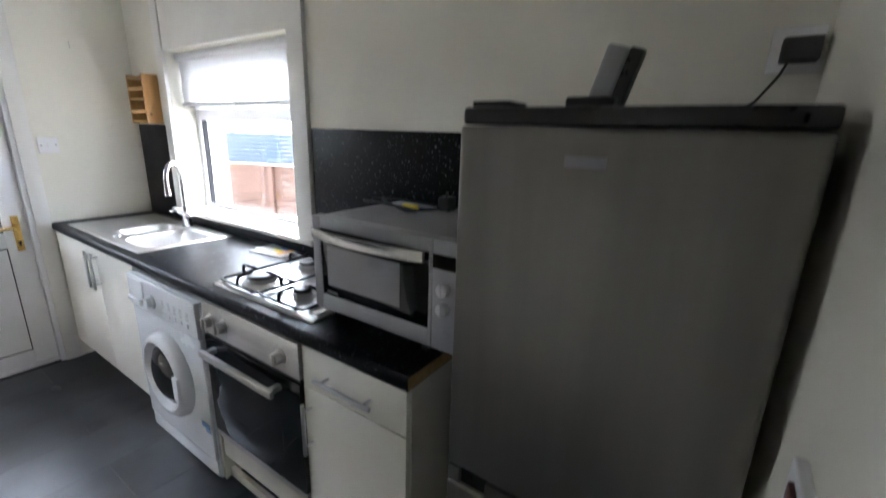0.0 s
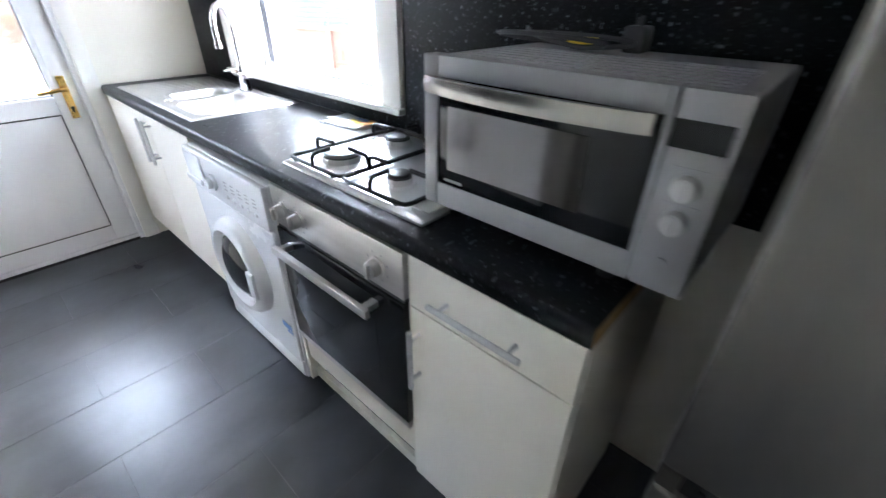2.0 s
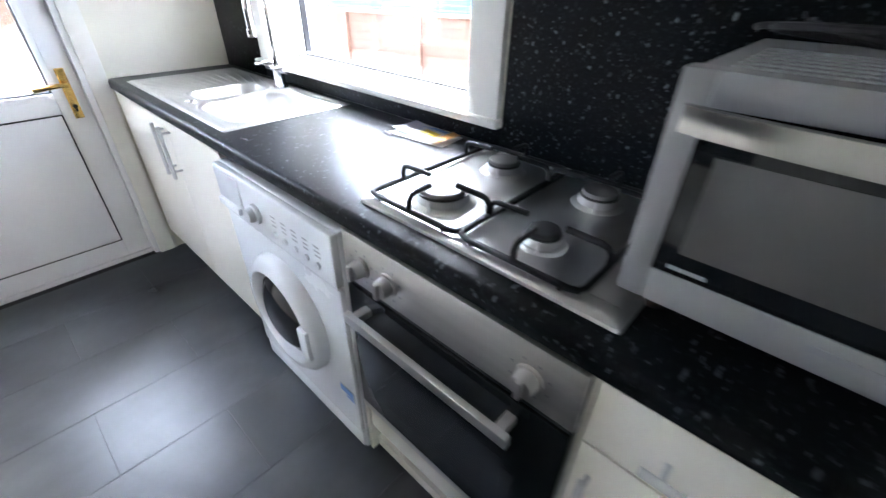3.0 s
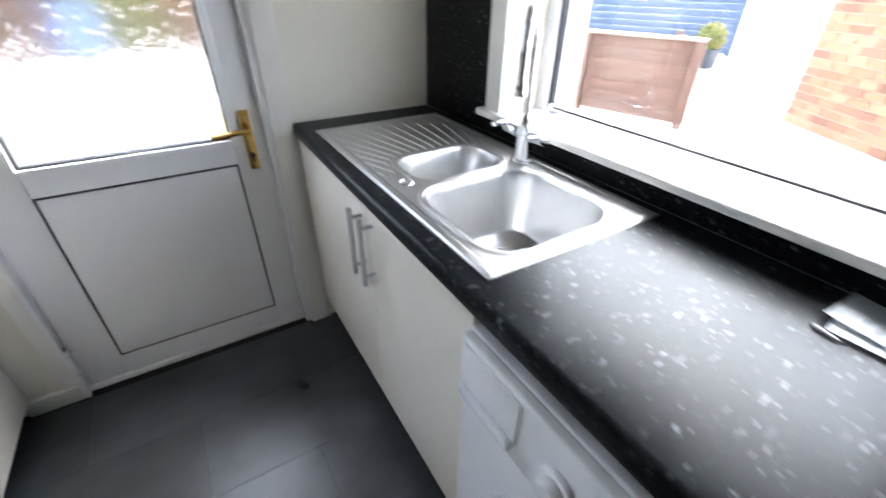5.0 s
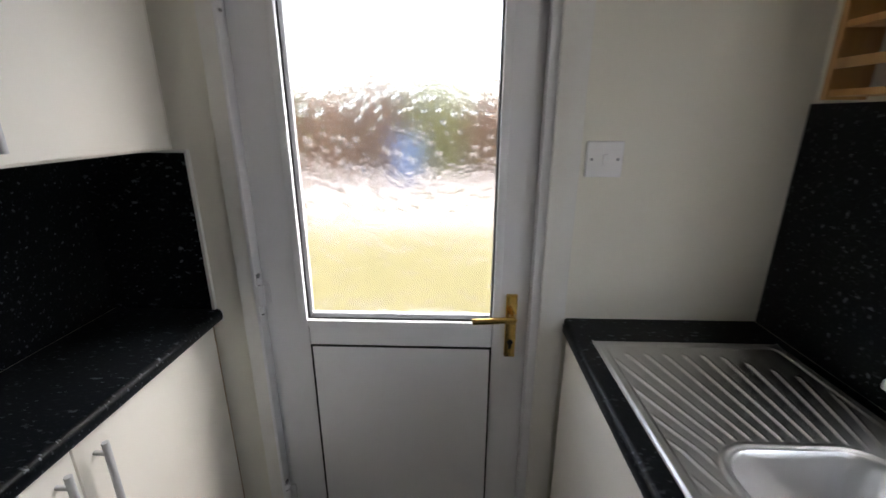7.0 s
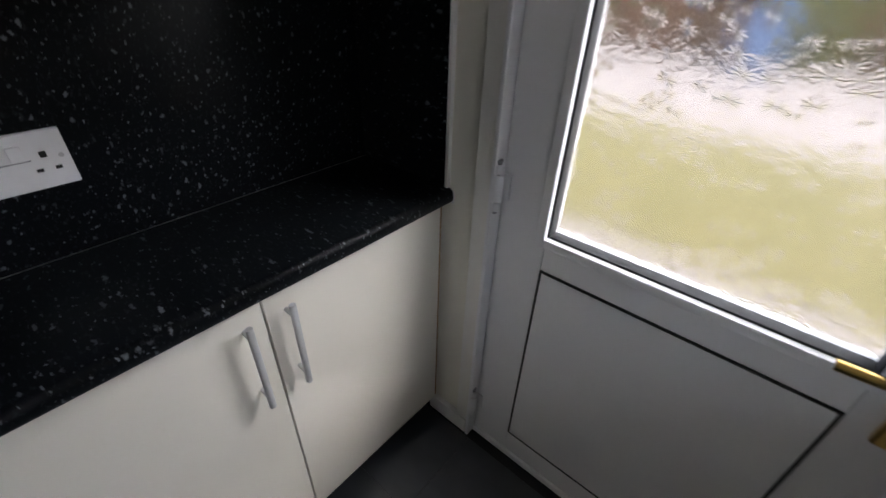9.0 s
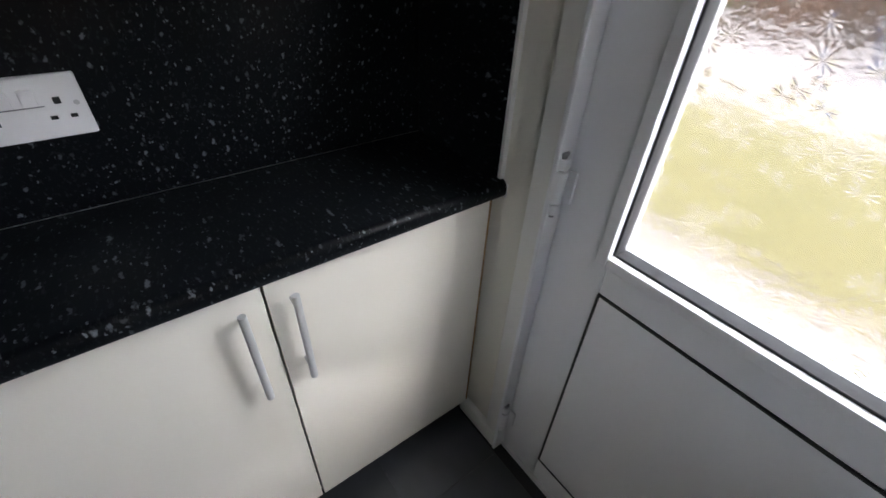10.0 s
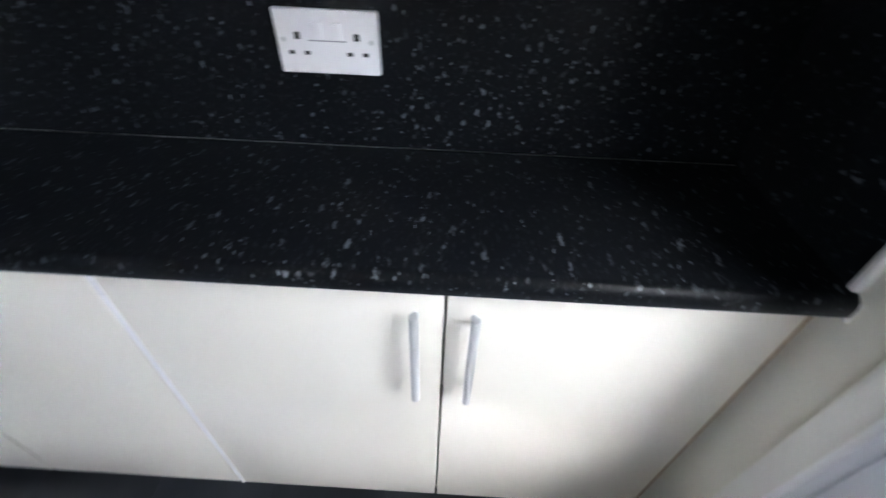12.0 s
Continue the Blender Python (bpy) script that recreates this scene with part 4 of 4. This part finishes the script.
cab = thing("power_cable", (-0.14, -2.2, QZ1), "black power cable looped on the microwave oven", "cable")
pts = []
for k in range(60):
    a = k / 59
    ang = a * 4 * math.pi
    pts.append((-0.20 + 0.060 * math.sin(ang * 0.5 + 0.5), -2.205 + 0.125 * math.cos(ang) * (1 - 0.25 * a) - 0.02 * a, QZ1 + 0.004 + 0.020 * abs(math.sin(ang * 0.5 + 1)) + 0.010 * a))
part("flex", tube(pts, 0.0042, 8), RUBBER, cab)
part("tag", box(-0.205, -0.185, -2.278, -2.232, QZ1 + 0.010, QZ1 + 0.026, 0.002), YELLOW, cab, "yellow paper tag")
part("plug", merged(box(-0.10, -0.055, -2.325, -2.285, QZ1 - 0.003, QZ1 + 0.042, 0.008, 3), rod((-0.09, -2.312, QZ1 + 0.040), (-0.09, -2.312, QZ1 + 0.058), 0.004, n=8), rod((-0.068, -2.298, QZ1 + 0.040), (-0.068, -2.298, QZ1 + 0.054), 0.004, n=8)), RUBBER, cab)


# ---- fridge freezer ----
fr = thing("fridge_freezer", (-0.3, -2.85, FZ), "tall brushed steel fridge freezer in the corner", "fridge")
A0, A1, AF = -3.096, -2.616, -0.516
part("cabinet", box(AF + 0.055, -0.025, A0 + 0.003, A1 - 0.003, FZ + 0.025, 1.450, 0.004), mat("dark grey fridge side", (0.10, 0.10, 0.10), rough=0.45, scale=4, fine=200), fr)
part("top_cover", box(AF + 0.008, -0.025, A0, A1, 1.468, 1.496, 0.008, 3), BLACK, fr, "dark plastic top cover")
up = part("upper_door", box(AF, AF + 0.050, A0, A1, 0.785, 1.466, 0.009, 3), FRST, fr)
lo = part("lower_door", box(AF, AF + 0.050, A0, A1, FZ + 0.045, 0.742, 0.009, 3), FRST, fr)
part("handle_recess", box(AF + 0.012, AF + 0.050, A0 + 0.004, A1 - 0.004, 0.740, 0.786), BLACK, fr)
for ya, yb, zt in ((A1 - 0.20, A1 - 0.09, 0.784), (A0 + 0.16, A1 - 0.20, 0.778), (A0 + 0.004, A0 + 0.045, 0.79), (A1 - 0.03, A1 - 0.003, 0.79)):
    part("grip_strip", box(AF + 0.001, AF + 0.02, ya, yb, 0.744, zt - 0.008, 0.003), FRST, fr)
part("badge", box(AF - 0.002, AF, -2.860, -2.800, 1.410, 1.426, 0.0009), GREYP, up)
part("hinge_cover", box(AF + 0.004, AF + 0.075, A1 - 0.085, A1 - 0.02, 1.496, 1.505, 0.003), BLACK, fr)
for fx in (AF + 0.09, -0.08):
    for fy in (A0 + 0.05, A1 - 0.05):
        part("foot", rod((fx, fy, FZ), (fx, fy, FZ + 0.025), 0.018), RUBBER, fr)

ph = thing("cordless_phone", (-0.42, -2.79, 1.496), "grey handset leaning upright in a dark cradle", "phone")
lean = Matrix.Translation((-0.42, -2.80, 1.508)) @ Matrix.Rotation(radians(16), 4, "X")
part("cradle", box(-0.455, -0.385, -2.845, -2.770, 1.496, 1.514, 0.006), BLACK, ph)
part("handset", turned(box(-0.012, 0.012, -0.030, 0.004, 0.0, 0.086, 0.006, 3), lean), SILVER, ph)
part("handset_edge", turned(box(-0.013, 0.013, -0.050, -0.0298, 0.002, 0.088, 0.004), lean), BLACK, ph, "dark edge of the handset")



# ---- sockets, switch, cooker control ----
def face(name, origin, right, w, h, label, category, depth=0.010):
    """An empty electrical plate at origin (its centre on the wall); right is the way its width runs, seen from the room."""
    origin, right = Vector(origin), Vector(right).normalized()
    out = right.cross(Vector((0, 0, 1)))
    turn = Matrix((right, out, Vector((0, 0, 1)))).transposed().to_4x4()
    ob = thing(name, origin, label, category)
    place = Matrix.Translation(origin) @ turn
    part("plate", turned(box(-w / 2, w / 2, 0, depth, -h / 2, h / 2, 0.003, 3), place), SOCK, ob)
    return ob, place


def socket_holes(ob, place, cx, d):
    part("socket_hole", turned(merged(box(cx - 0.004, cx + 0.004, d, d + 0.0006, 0.004, 0.013), box(cx - 0.015, cx - 0.007, d, d + 0.0006, -0.016, -0.011), box(cx + 0.007, cx + 0.015, d, d + 0.0006, -0.016, -0.011)), place), BLACK, ob)


so, pl_m = face("double_socket", (LX + 0.008, -0.624, 1.080), (0, 1, 0), 0.142, 0.083, "white plastic double socket on black splashback", "socket")
for cx in (-0.041, 0.041):
    socket_holes(so, pl_m, cx, 0.010)
    part("rocker", turned(box(cx * 0.32 - 0.008, cx * 0.32 + 0.008, 0.009, 0.014, 0.004, 0.026, 0.002), pl_m), SOCK, so)
    part("screw", turned(rod((cx * 1.48, 0.0095, 0.003), (cx * 1.48, 0.0108, 0.003), 0.0035, n=10), pl_m), BARM, so)
# the shadow line below the rockers is a thin grey strip
part("rocker_shadow_gap", turned(box(-0.026, 0.026, 0.0098, 0.0105, 0.002, 0.0035), pl_m), GREYP, so)

sw, pl_m = face("light_switch", (-0.434, 0.0, 1.330), (1, 0, 0), 0.084, 0.082, "white plastic single light switch", "light switch", 0.009)
part("rocker", turned(box(-0.005, 0.005, 0.0085, 0.014, -0.012, 0.012, 0.002), pl_m), SOCK, sw)
for cx in (-0.030, 0.030):
    part("screw", turned(rod((cx, 0.0085, 0), (cx, 0.0100, 0), 0.0036, n=10), pl_m), GREYP, sw)

ck, pl_m = face("cooker_switch", (-0.712, BY, 1.088), (-1, 0, 0), 0.146, 0.122, "white cooker control plate with red switch and socket", "socket", 0.012)
part("red_rocker", turned(box(-0.044, -0.022, 0.011, 0.017, 0.030, 0.050, 0.002), pl_m), REDP, ck, "dark red rocker switch")
socket_holes(ck, pl_m, -0.02, 0.012)
part("indicator", turned(box(-0.045, -0.025, 0.0115, 0.0135, 0.03, 0.04, 0.001), pl_m), REDP, ck)
for cx in (-0.06, 0.06):
    part("screw", turned(rod((cx, 0.0115, 0), (cx, 0.0130, 0), 0.0036, n=10), pl_m), GREYP, ck)

s2, pl_m = face("wall_socket", (WX, -3.070, 1.632), (0, -1, 0), 0.086, 0.086, "white wall socket above the fridge freezer", "socket", 0.012)
socket_holes(s2, pl_m, 0.0, 0.012)
ad = thing("plug_adapter", (WX - 0.012, -3.075, 1.62), "black mains adapter plugged into the wall socket", "plug")
part("body", box(WX - 0.066, WX - 0.0125, -3.105, -3.045, 1.606, 1.648, 0.005, 3), RUBBER, ad)
part("flex", tube([(WX - 0.05, -3.06, 1.608), (WX - 0.06, -3.05, 1.58), (WX - 0.09, -3.02, 1.53), (WX - 0.14, -2.98, 1.5005), (WX - 0.22, -2.93, 1.4995)], 0.0025, 6), RUBBER, ad)


# ---- spice rack, leaflets, bits ----
rk = thing("spice_rack", (-0.035, -0.21, 1.455), "small varnished pine spice rack on the wall", "shelf")
RX, RA, RB, RZ0, RZ1 = -0.070, -0.315, -0.112, 1.456, 1.715
for y in (RA, RB - 0.014):
    part("side_board", box(RX, WX, y, y + 0.014, RZ0, RZ1, 0.002), PINE, rk)
for z in (RZ0 + 0.006, RZ0 + 0.125, RZ1 - 0.022):
    part("shelf_board", box(RX + 0.004, WX, RA + 0.014, RB - 0.014, z, z + 0.012, 0.001), PINE, rk)
for z in (RZ0 + 0.055, RZ0 + 0.175):
    part("rail", box(RX + 0.002, RX + 0.010, RA + 0.014, RB - 0.014, z, z + 0.018, 0.001), PINE, rk)
part("knot", merged(rod((RX - 0.0006, RA + 0.007, RZ0 + 0.04), (RX + 0.001, RA + 0.007, RZ0 + 0.04), 0.004, n=10), rod((RX + 0.02, RA - 0.0006, RZ0 + 0.05), (RX + 0.02, RA + 0.001, RZ0 + 0.05), 0.007, n=12)), mat("dark knot", (0.16, 0.06, 0.02), rough=0.6), rk)


def sheet(cx, cy, w, h, turn, z, curl):
    bm = bmesh.new()
    n = 8
    v = [[bm.verts.new(Matrix.Rotation(radians(turn), 3, "Z") @ Vector(((i / n - 0.5) * w, (j / n - 0.5) * h, curl * ((i / n - 0.5) ** 2 + 0.6 * (j / n) ** 3)))) for i in range(n + 1)] for j in range(n + 1)]
    for j in range(n):
        for i in range(n):
            bm.faces.new((v[j][i], v[j][i + 1], v[j + 1][i + 1], v[j + 1][i]))
    bmesh.ops.solidify(bm, geom=list(bm.faces), thickness=0.0012)
    bmesh.ops.translate(bm, vec=(cx, cy, z), verts=bm.verts)
    return bm


lf = thing("leaflets", (-0.06, -1.365, WTZ), "loose glossy printed leaflets on the worktop", "papers")
part("sheet", sheet(-0.075, -1.392, 0.100, 0.185, 6, WTZ + 0.0015, 0.006), PAPER, lf)
part("sheet", sheet(-0.066, -1.388, 0.092, 0.190, -3, WTZ + 0.004, 0.010), PAPER, lf)
part("printed_block", sheet(-0.026, -1.365, 0.016, 0.13, -3, WTZ + 0.0072, 0.002), BLUEP, lf)
part("printed_block", sheet(-0.070, -1.466, 0.080, 0.026, -3, WTZ + 0.0125, 0.004), ORANGEP, lf)
part("printed_block", sheet(-0.062, -1.400, 0.030, 0.060, -3, WTZ + 0.0065, 0.002), YELLOW, lf)
for k in range(5):
    part("printed_line", sheet(-0.085, -1.330 - k * 0.016, 0.040, 0.005, -3, WTZ + 0.0066 + 0.0002 * k, 0.002), GREYP, lf)
alone("pencil_stub", rod((-0.135, -1.293, WTZ + 0.004), (-0.141, -1.323, WTZ + 0.004), 0.0032, 0.0022, n=6), GREYP, "short dark pencil stub on the worktop", "pencil")
for x, y in ((-0.438, -1.063), (-0.436, -1.081)):
    alone("crumb", bevelled(box(x - 0.004, x + 0.003, y - 0.003, y + 0.003, WTZ, WTZ + 0.003), 0.0012), RUBBER, "tiny dark crumb on the flecked worktop", "crumb", "crumbs on the worktop")
alone("wall_hook", tube([(-0.268, 0.0, 1.86), (-0.268, -0.012, 1.86), (-0.268, -0.014, 1.845), (-0.266, -0.010, 1.825)], 0.002, 6), BARM, "small bent wire hook in the wall", "hook")


# ---- outside ----
def slab(name, pts, z, material, label, category, depth=0.05, kind="structure"):
    bm = bmesh.new()
    top = [bm.verts.new((x, y, z)) for x, y in pts]
    f = bm.faces.new(top)
    out = bmesh.ops.extrude_face_region(bm, geom=[f])
    for v in out["geom"]:
        if isinstance(v, bmesh.types.BMVert):
            v.co.z -= depth
    bmesh.ops.recalc_face_normals(bm, faces=bm.faces)
    return alone(name, bm, material, label, category, kind=kind, smooth=False)


GZ = -0.15
slab("ground", [(-300, 0.26), (-300, 300), (300, 300), (300, -300), (0.30, -300), (0.30, 0.26)], GZ, CONC, "pale concrete yard around the house", "ground", 0.2)
slab("lawn", [(-7, 1.95), (1.6, 1.95), (1.6, 4.8), (-7, 4.8)], GZ + 0.03, GRASS, "dry yellow-green grass outside the door", "lawn", 0.05)
slab("lawn", [(5.2, 4.6), (9.4, 5.6), (9.0, 16), (4.6, 14)], GZ + 0.06, GRASS, "green grass strip behind the fence", "lawn", 0.05)


def along(a, b):
    """The pose at a that turns local x towards b, and the distance."""
    a, b = Vector((*a, 0)), Vector((*b, 0))
    d = b - a
    return Matrix.Translation(a) @ Matrix.Rotation(math.atan2(d.y, d.x), 4, "Z"), d.length


fm, fl = along((4.25, 1.42), (3.15, 5.2))
fen = thing("timber_fence", (4.25, 1.42, GZ), "low brown stained timber panel fence", "fence")
for p in range(3):
    for k in range(7):
        tilt = Matrix.Translation((0, 0, GZ + 0.045 + k * 0.125)) @ Matrix.Rotation(radians(4), 4, "X")
        part("board", turned(turned(box(p * fl / 3 + 0.047, (p + 1) * fl / 3 - 0.047, -0.009, 0.006, 0, 0.137, 0.002), tilt), fm), FENCE, fen)
    part("batten", turned(box((p + 0.5) * fl / 3 - 0.022, (p + 0.5) * fl / 3 + 0.022, -0.034, -0.011, GZ + 0.03, GZ + 0.925, 0.003), fm), FENCE, fen)
for k in range(4):
    part("post", turned(box(k * fl / 3 - 0.045, k * fl / 3 + 0.045, -0.045, 0.06, GZ, GZ + 0.93, 0.006), fm), FENCE, fen)
part("cap_rail", turned(box(-0.05, fl + 0.03, -0.055, 0.065, GZ + 0.931, GZ + 0.965, 0.004), fm), PALEW, fen, "pale weathered capping rail")

fm, fl = along((10.8, 4.4), (7.6, 15.0))
blf = thing("painted_fence", (10.8, 4.4, GZ), "blue painted horizontal slat fence beyond the grass", "fence")
for k in range(9):
    part("slat", turned(box(0, fl, -0.012, 0.012, GZ + 0.04 + k * 0.15, GZ + 0.186 + k * 0.15, 0.004), fm), BLUEF, blf)
for k in range(7):
    part("post", turned(box(k * fl / 6 - 0.05, k * fl / 6 + 0.05, -0.07, -0.013, GZ, GZ + 1.45, 0.006), fm), BLUEF, blf)

fm, fl = along((9.6, 4.9), (5.4, 4.3))
bed = thing("raised_bed", (8.0, 4.0, GZ), "low brown sleeper edging of the grass", "planter")
for k in range(3):
    part("sleeper", turned(box(0.0, fl, 0, 0.12, GZ + k * 0.16, GZ + k * 0.16 + 0.155, 0.01), fm), FENCE, bed)
for x in (0.06, fl * 0.3, fl * 0.55, fl * 0.8):
    part("post", turned(box(x - 0.07, x + 0.07, -0.09, -0.002, GZ, GZ + 0.56, 0.01), fm), FENCE, bed)

pot = thing("plant_pot", (8.7, 3.75, GZ), "dark square pot with a clipped yellow-green bush", "plant pot")
pb = box(8.52, 8.88, 3.57, 3.93, GZ, GZ + 0.36, 0.015)
for v in pb.verts:
    if v.co.z < GZ + 0.18:
        v.co.x, v.co.y = 8.7 + (v.co.x - 8.7) * 0.8, 3.75 + (v.co.y - 3.75) * 0.8
part("pot", pb, mat("dark grey pot", (0.06, 0.065, 0.07), rough=0.7, scale=9), pot)
prng = random.Random(7)
pv, pf = [], []
for k in range(900):
    d = Vector((prng.gauss(0, 1), prng.gauss(0, 1), prng.gauss(0, 1))).normalized() * 0.26 * prng.uniform(0.6, 1.08)
    c, e = Vector((0, 0, 0.56)) + d, Euler((prng.uniform(0, 6), prng.uniform(0, 6), prng.uniform(0, 6))).to_matrix()
    pv += [tuple(c + e @ Vector(q) * 0.04) for q in ((-1, 0, 0), (0, -0.5, 0.15), (1, 0, 0), (0, 0.5, 0.15))]
    pf.append((4 * k, 4 * k + 1, 4 * k + 2, 4 * k + 3))
pm = D.meshes.new("bush")
pm.from_pydata(pv, [], pf)
pm.materials.append(LEAF2)
new("bush", pm).parent = pot

# brick house side
fm, fl = along((5.80, 0.95), (3.55, -2.75))
bw = thing("brick_building", (5.2, -1.5, GZ), "orange brick corner of a neighbouring building", "building")
part("wall", turned(box(0.012, fl, 0.01, 1.8, GZ, 2.6), fm), MORTAR, bw)
pieces = bmesh.new()
random.seed(4)
for c in range(28):
    for k in range(int(fl / 0.26) + 1):
        x0 = k * 0.26 - (0.13 if c % 2 else 0)
        a, b = max(0.0, x0), min(fl, x0 + 0.245)
        if b - a > 0.03:
            d = random.uniform(-0.004, 0.003)
            turned_box = box(a, b, d, 0.05, GZ + c * 0.094, GZ + c * 0.094 + 0.078)
            me = D.meshes.new("tmp")
            turned_box.to_mesh(me)
            pieces.from_mesh(me)
            D.meshes.remove(me)
            turned_box.free()
tagged(part("brickwork", turned(pieces, fm), BRICK, bw, smooth=False), kind="stuff")
part("roof", turned(box(-0.15, fl, -0.2, 1.9, 2.6, 2.72, 0.02), fm), MORTAR, bw)


# hedge and shrubs seen through the door glass
def shrub(name, x, y, w, h, material, n, label, seed):
    rng = random.Random(seed)
    ob = thing(name, (x, y, GZ), label, "shrub")
    stems = []
    for k in range(6):
        a = rng.uniform(0, math.tau)
        stems.append(tube([(x, y, GZ), (x + 0.3 * w * math.cos(a), y + 0.2 * w * math.sin(a), GZ + h * 0.5), (x + 0.42 * w * math.cos(a), y + 0.3 * w * math.sin(a), GZ + h * 0.85)], 0.03, 6))
    part("stems", merged(*stems), BARK, ob)
    vs, fs = [], []
    for k in range(n):
        a, u, q = rng.uniform(0, math.tau), rng.random(), rng.random() ** 0.5
        r = 0.5 * w * q * (0.75 + 0.25 * math.sin(3 * a + seed))
        c = Vector((x + r * math.cos(a), y + 0.6 * r * math.sin(a), GZ + 0.1 + (h - 0.1) * u * (1 - 0.45 * q * q) * (0.85 + 0.15 * math.sin(5 * a))))
        e = Euler((rng.uniform(0, 6), rng.uniform(0, 6), rng.uniform(0, 6))).to_matrix()
        s = rng.uniform(0.07, 0.15)
        i = len(vs)
        vs += [tuple(c + e @ Vector(p) * s) for p in ((-1, 0, 0), (0, -0.5, 0.15), (1, 0, 0), (0, 0.5, 0.15))]
        fs.append((i, i + 1, i + 2, i + 3))
    me = D.meshes.new("crown")
    me.from_pydata(vs, [], fs)
    me.materials.append(material)
    cr = new("crown", me)
    cr.parent = ob
    cr.location = -Vector(ob.location)
    return ob


HEDGE = ((-8.2, 11.6, LEAF1), (-6.4, 11.9, LEAF2), (-4.7, 11.5, LEAF1), (-3.1, 11.8, LEAF1), (-1.4, 11.4, LEAF2), (0.2, 11.9, LEAF1), (1.9, 11.6, LEAF1), (3.6, 11.9, LEAF2))
for k, (x, y, m) in enumerate(HEDGE):
    shrub("shrub", x, y, 2.9, 3.0 + 0.35 * math.sin(2.3 * k), m, 4200, "dense russet-leaved garden shrub" if m is LEAF1 else "dense yellow-green garden shrub", k + 3)
bin_ = thing("wheelie_bin", (-2.0, 9.6, GZ), "blue plastic wheelie bin on the concrete", "bin")
BLUEB = mat("blue bin plastic", (0.16, 0.25, 0.45), rough=0.45, scale=4)
bb = box(-2.28, -1.72, 9.3, 9.9, GZ + 0.06, GZ + 1.0, 0.03)
for v in bb.verts:
    if v.co.z < GZ + 0.5:
        v.co.x = -2.0 + (v.co.x + 2.0) * 0.8
        v.co.y = 9.6 + (v.co.y - 9.6) * 0.8
part("body", bb, BLUEB, bin_)
part("lid", box(-2.31, -1.69, 9.26, 9.94, GZ + 1.0, GZ + 1.07, 0.02), BLUEB, bin_)
for sx in (-2.22, -1.78):
    part("wheel", rod((sx - 0.03, 9.85, GZ + 0.1), (sx + 0.03, 9.85, GZ + 0.1), 0.1, n=20), RUBBER, bin_)


# ---- floor tiles ----
random.seed(11)
TM = {}


def tile_mesh(w, h):
    key = (round(w, 3), round(h, 3))
    if key not in TM:
        me = D.meshes.new("tile")
        bm = box(-w / 2, w / 2, -h / 2, h / 2, -0.0024, 0.0, 0.0006, 1)
        bm.to_mesh(me)
        bm.free()
        me.materials.append(SLATE)
        TM[key] = me
    return TM[key]


PITCH, LONG = 0.282, 0.615
for i in range(-1, 12):
    y1, y0 = max(BY, -PITCH * (i + 1)), min(0.0, -PITCH * i)
    if y0 - y1 < 0.02:
        continue
    shift = -0.675 - 0.012 * i - (LONG / 2 if i % 2 else 0)
    for k in range(-3, 4):
        x0, x1 = max(LX, shift + k * LONG), min(WX, shift + (k + 1) * LONG)
        if x1 - x0 > 0.02:
            ob = new("tile", tile_mesh(x1 - x0 - 0.0010, y0 - y1 - 0.0010))
            ob.parent = floor
            ob.location = ((x0 + x1) / 2, (y0 + y1) / 2, FZ)

# bring the whole plan to true metres
for me in D.meshes:
    me.transform(Matrix.Scale(K, 4))
for ob in D.objects:
    if ob.type in {"MESH", "EMPTY"}:
        ob.location = ob.location * K
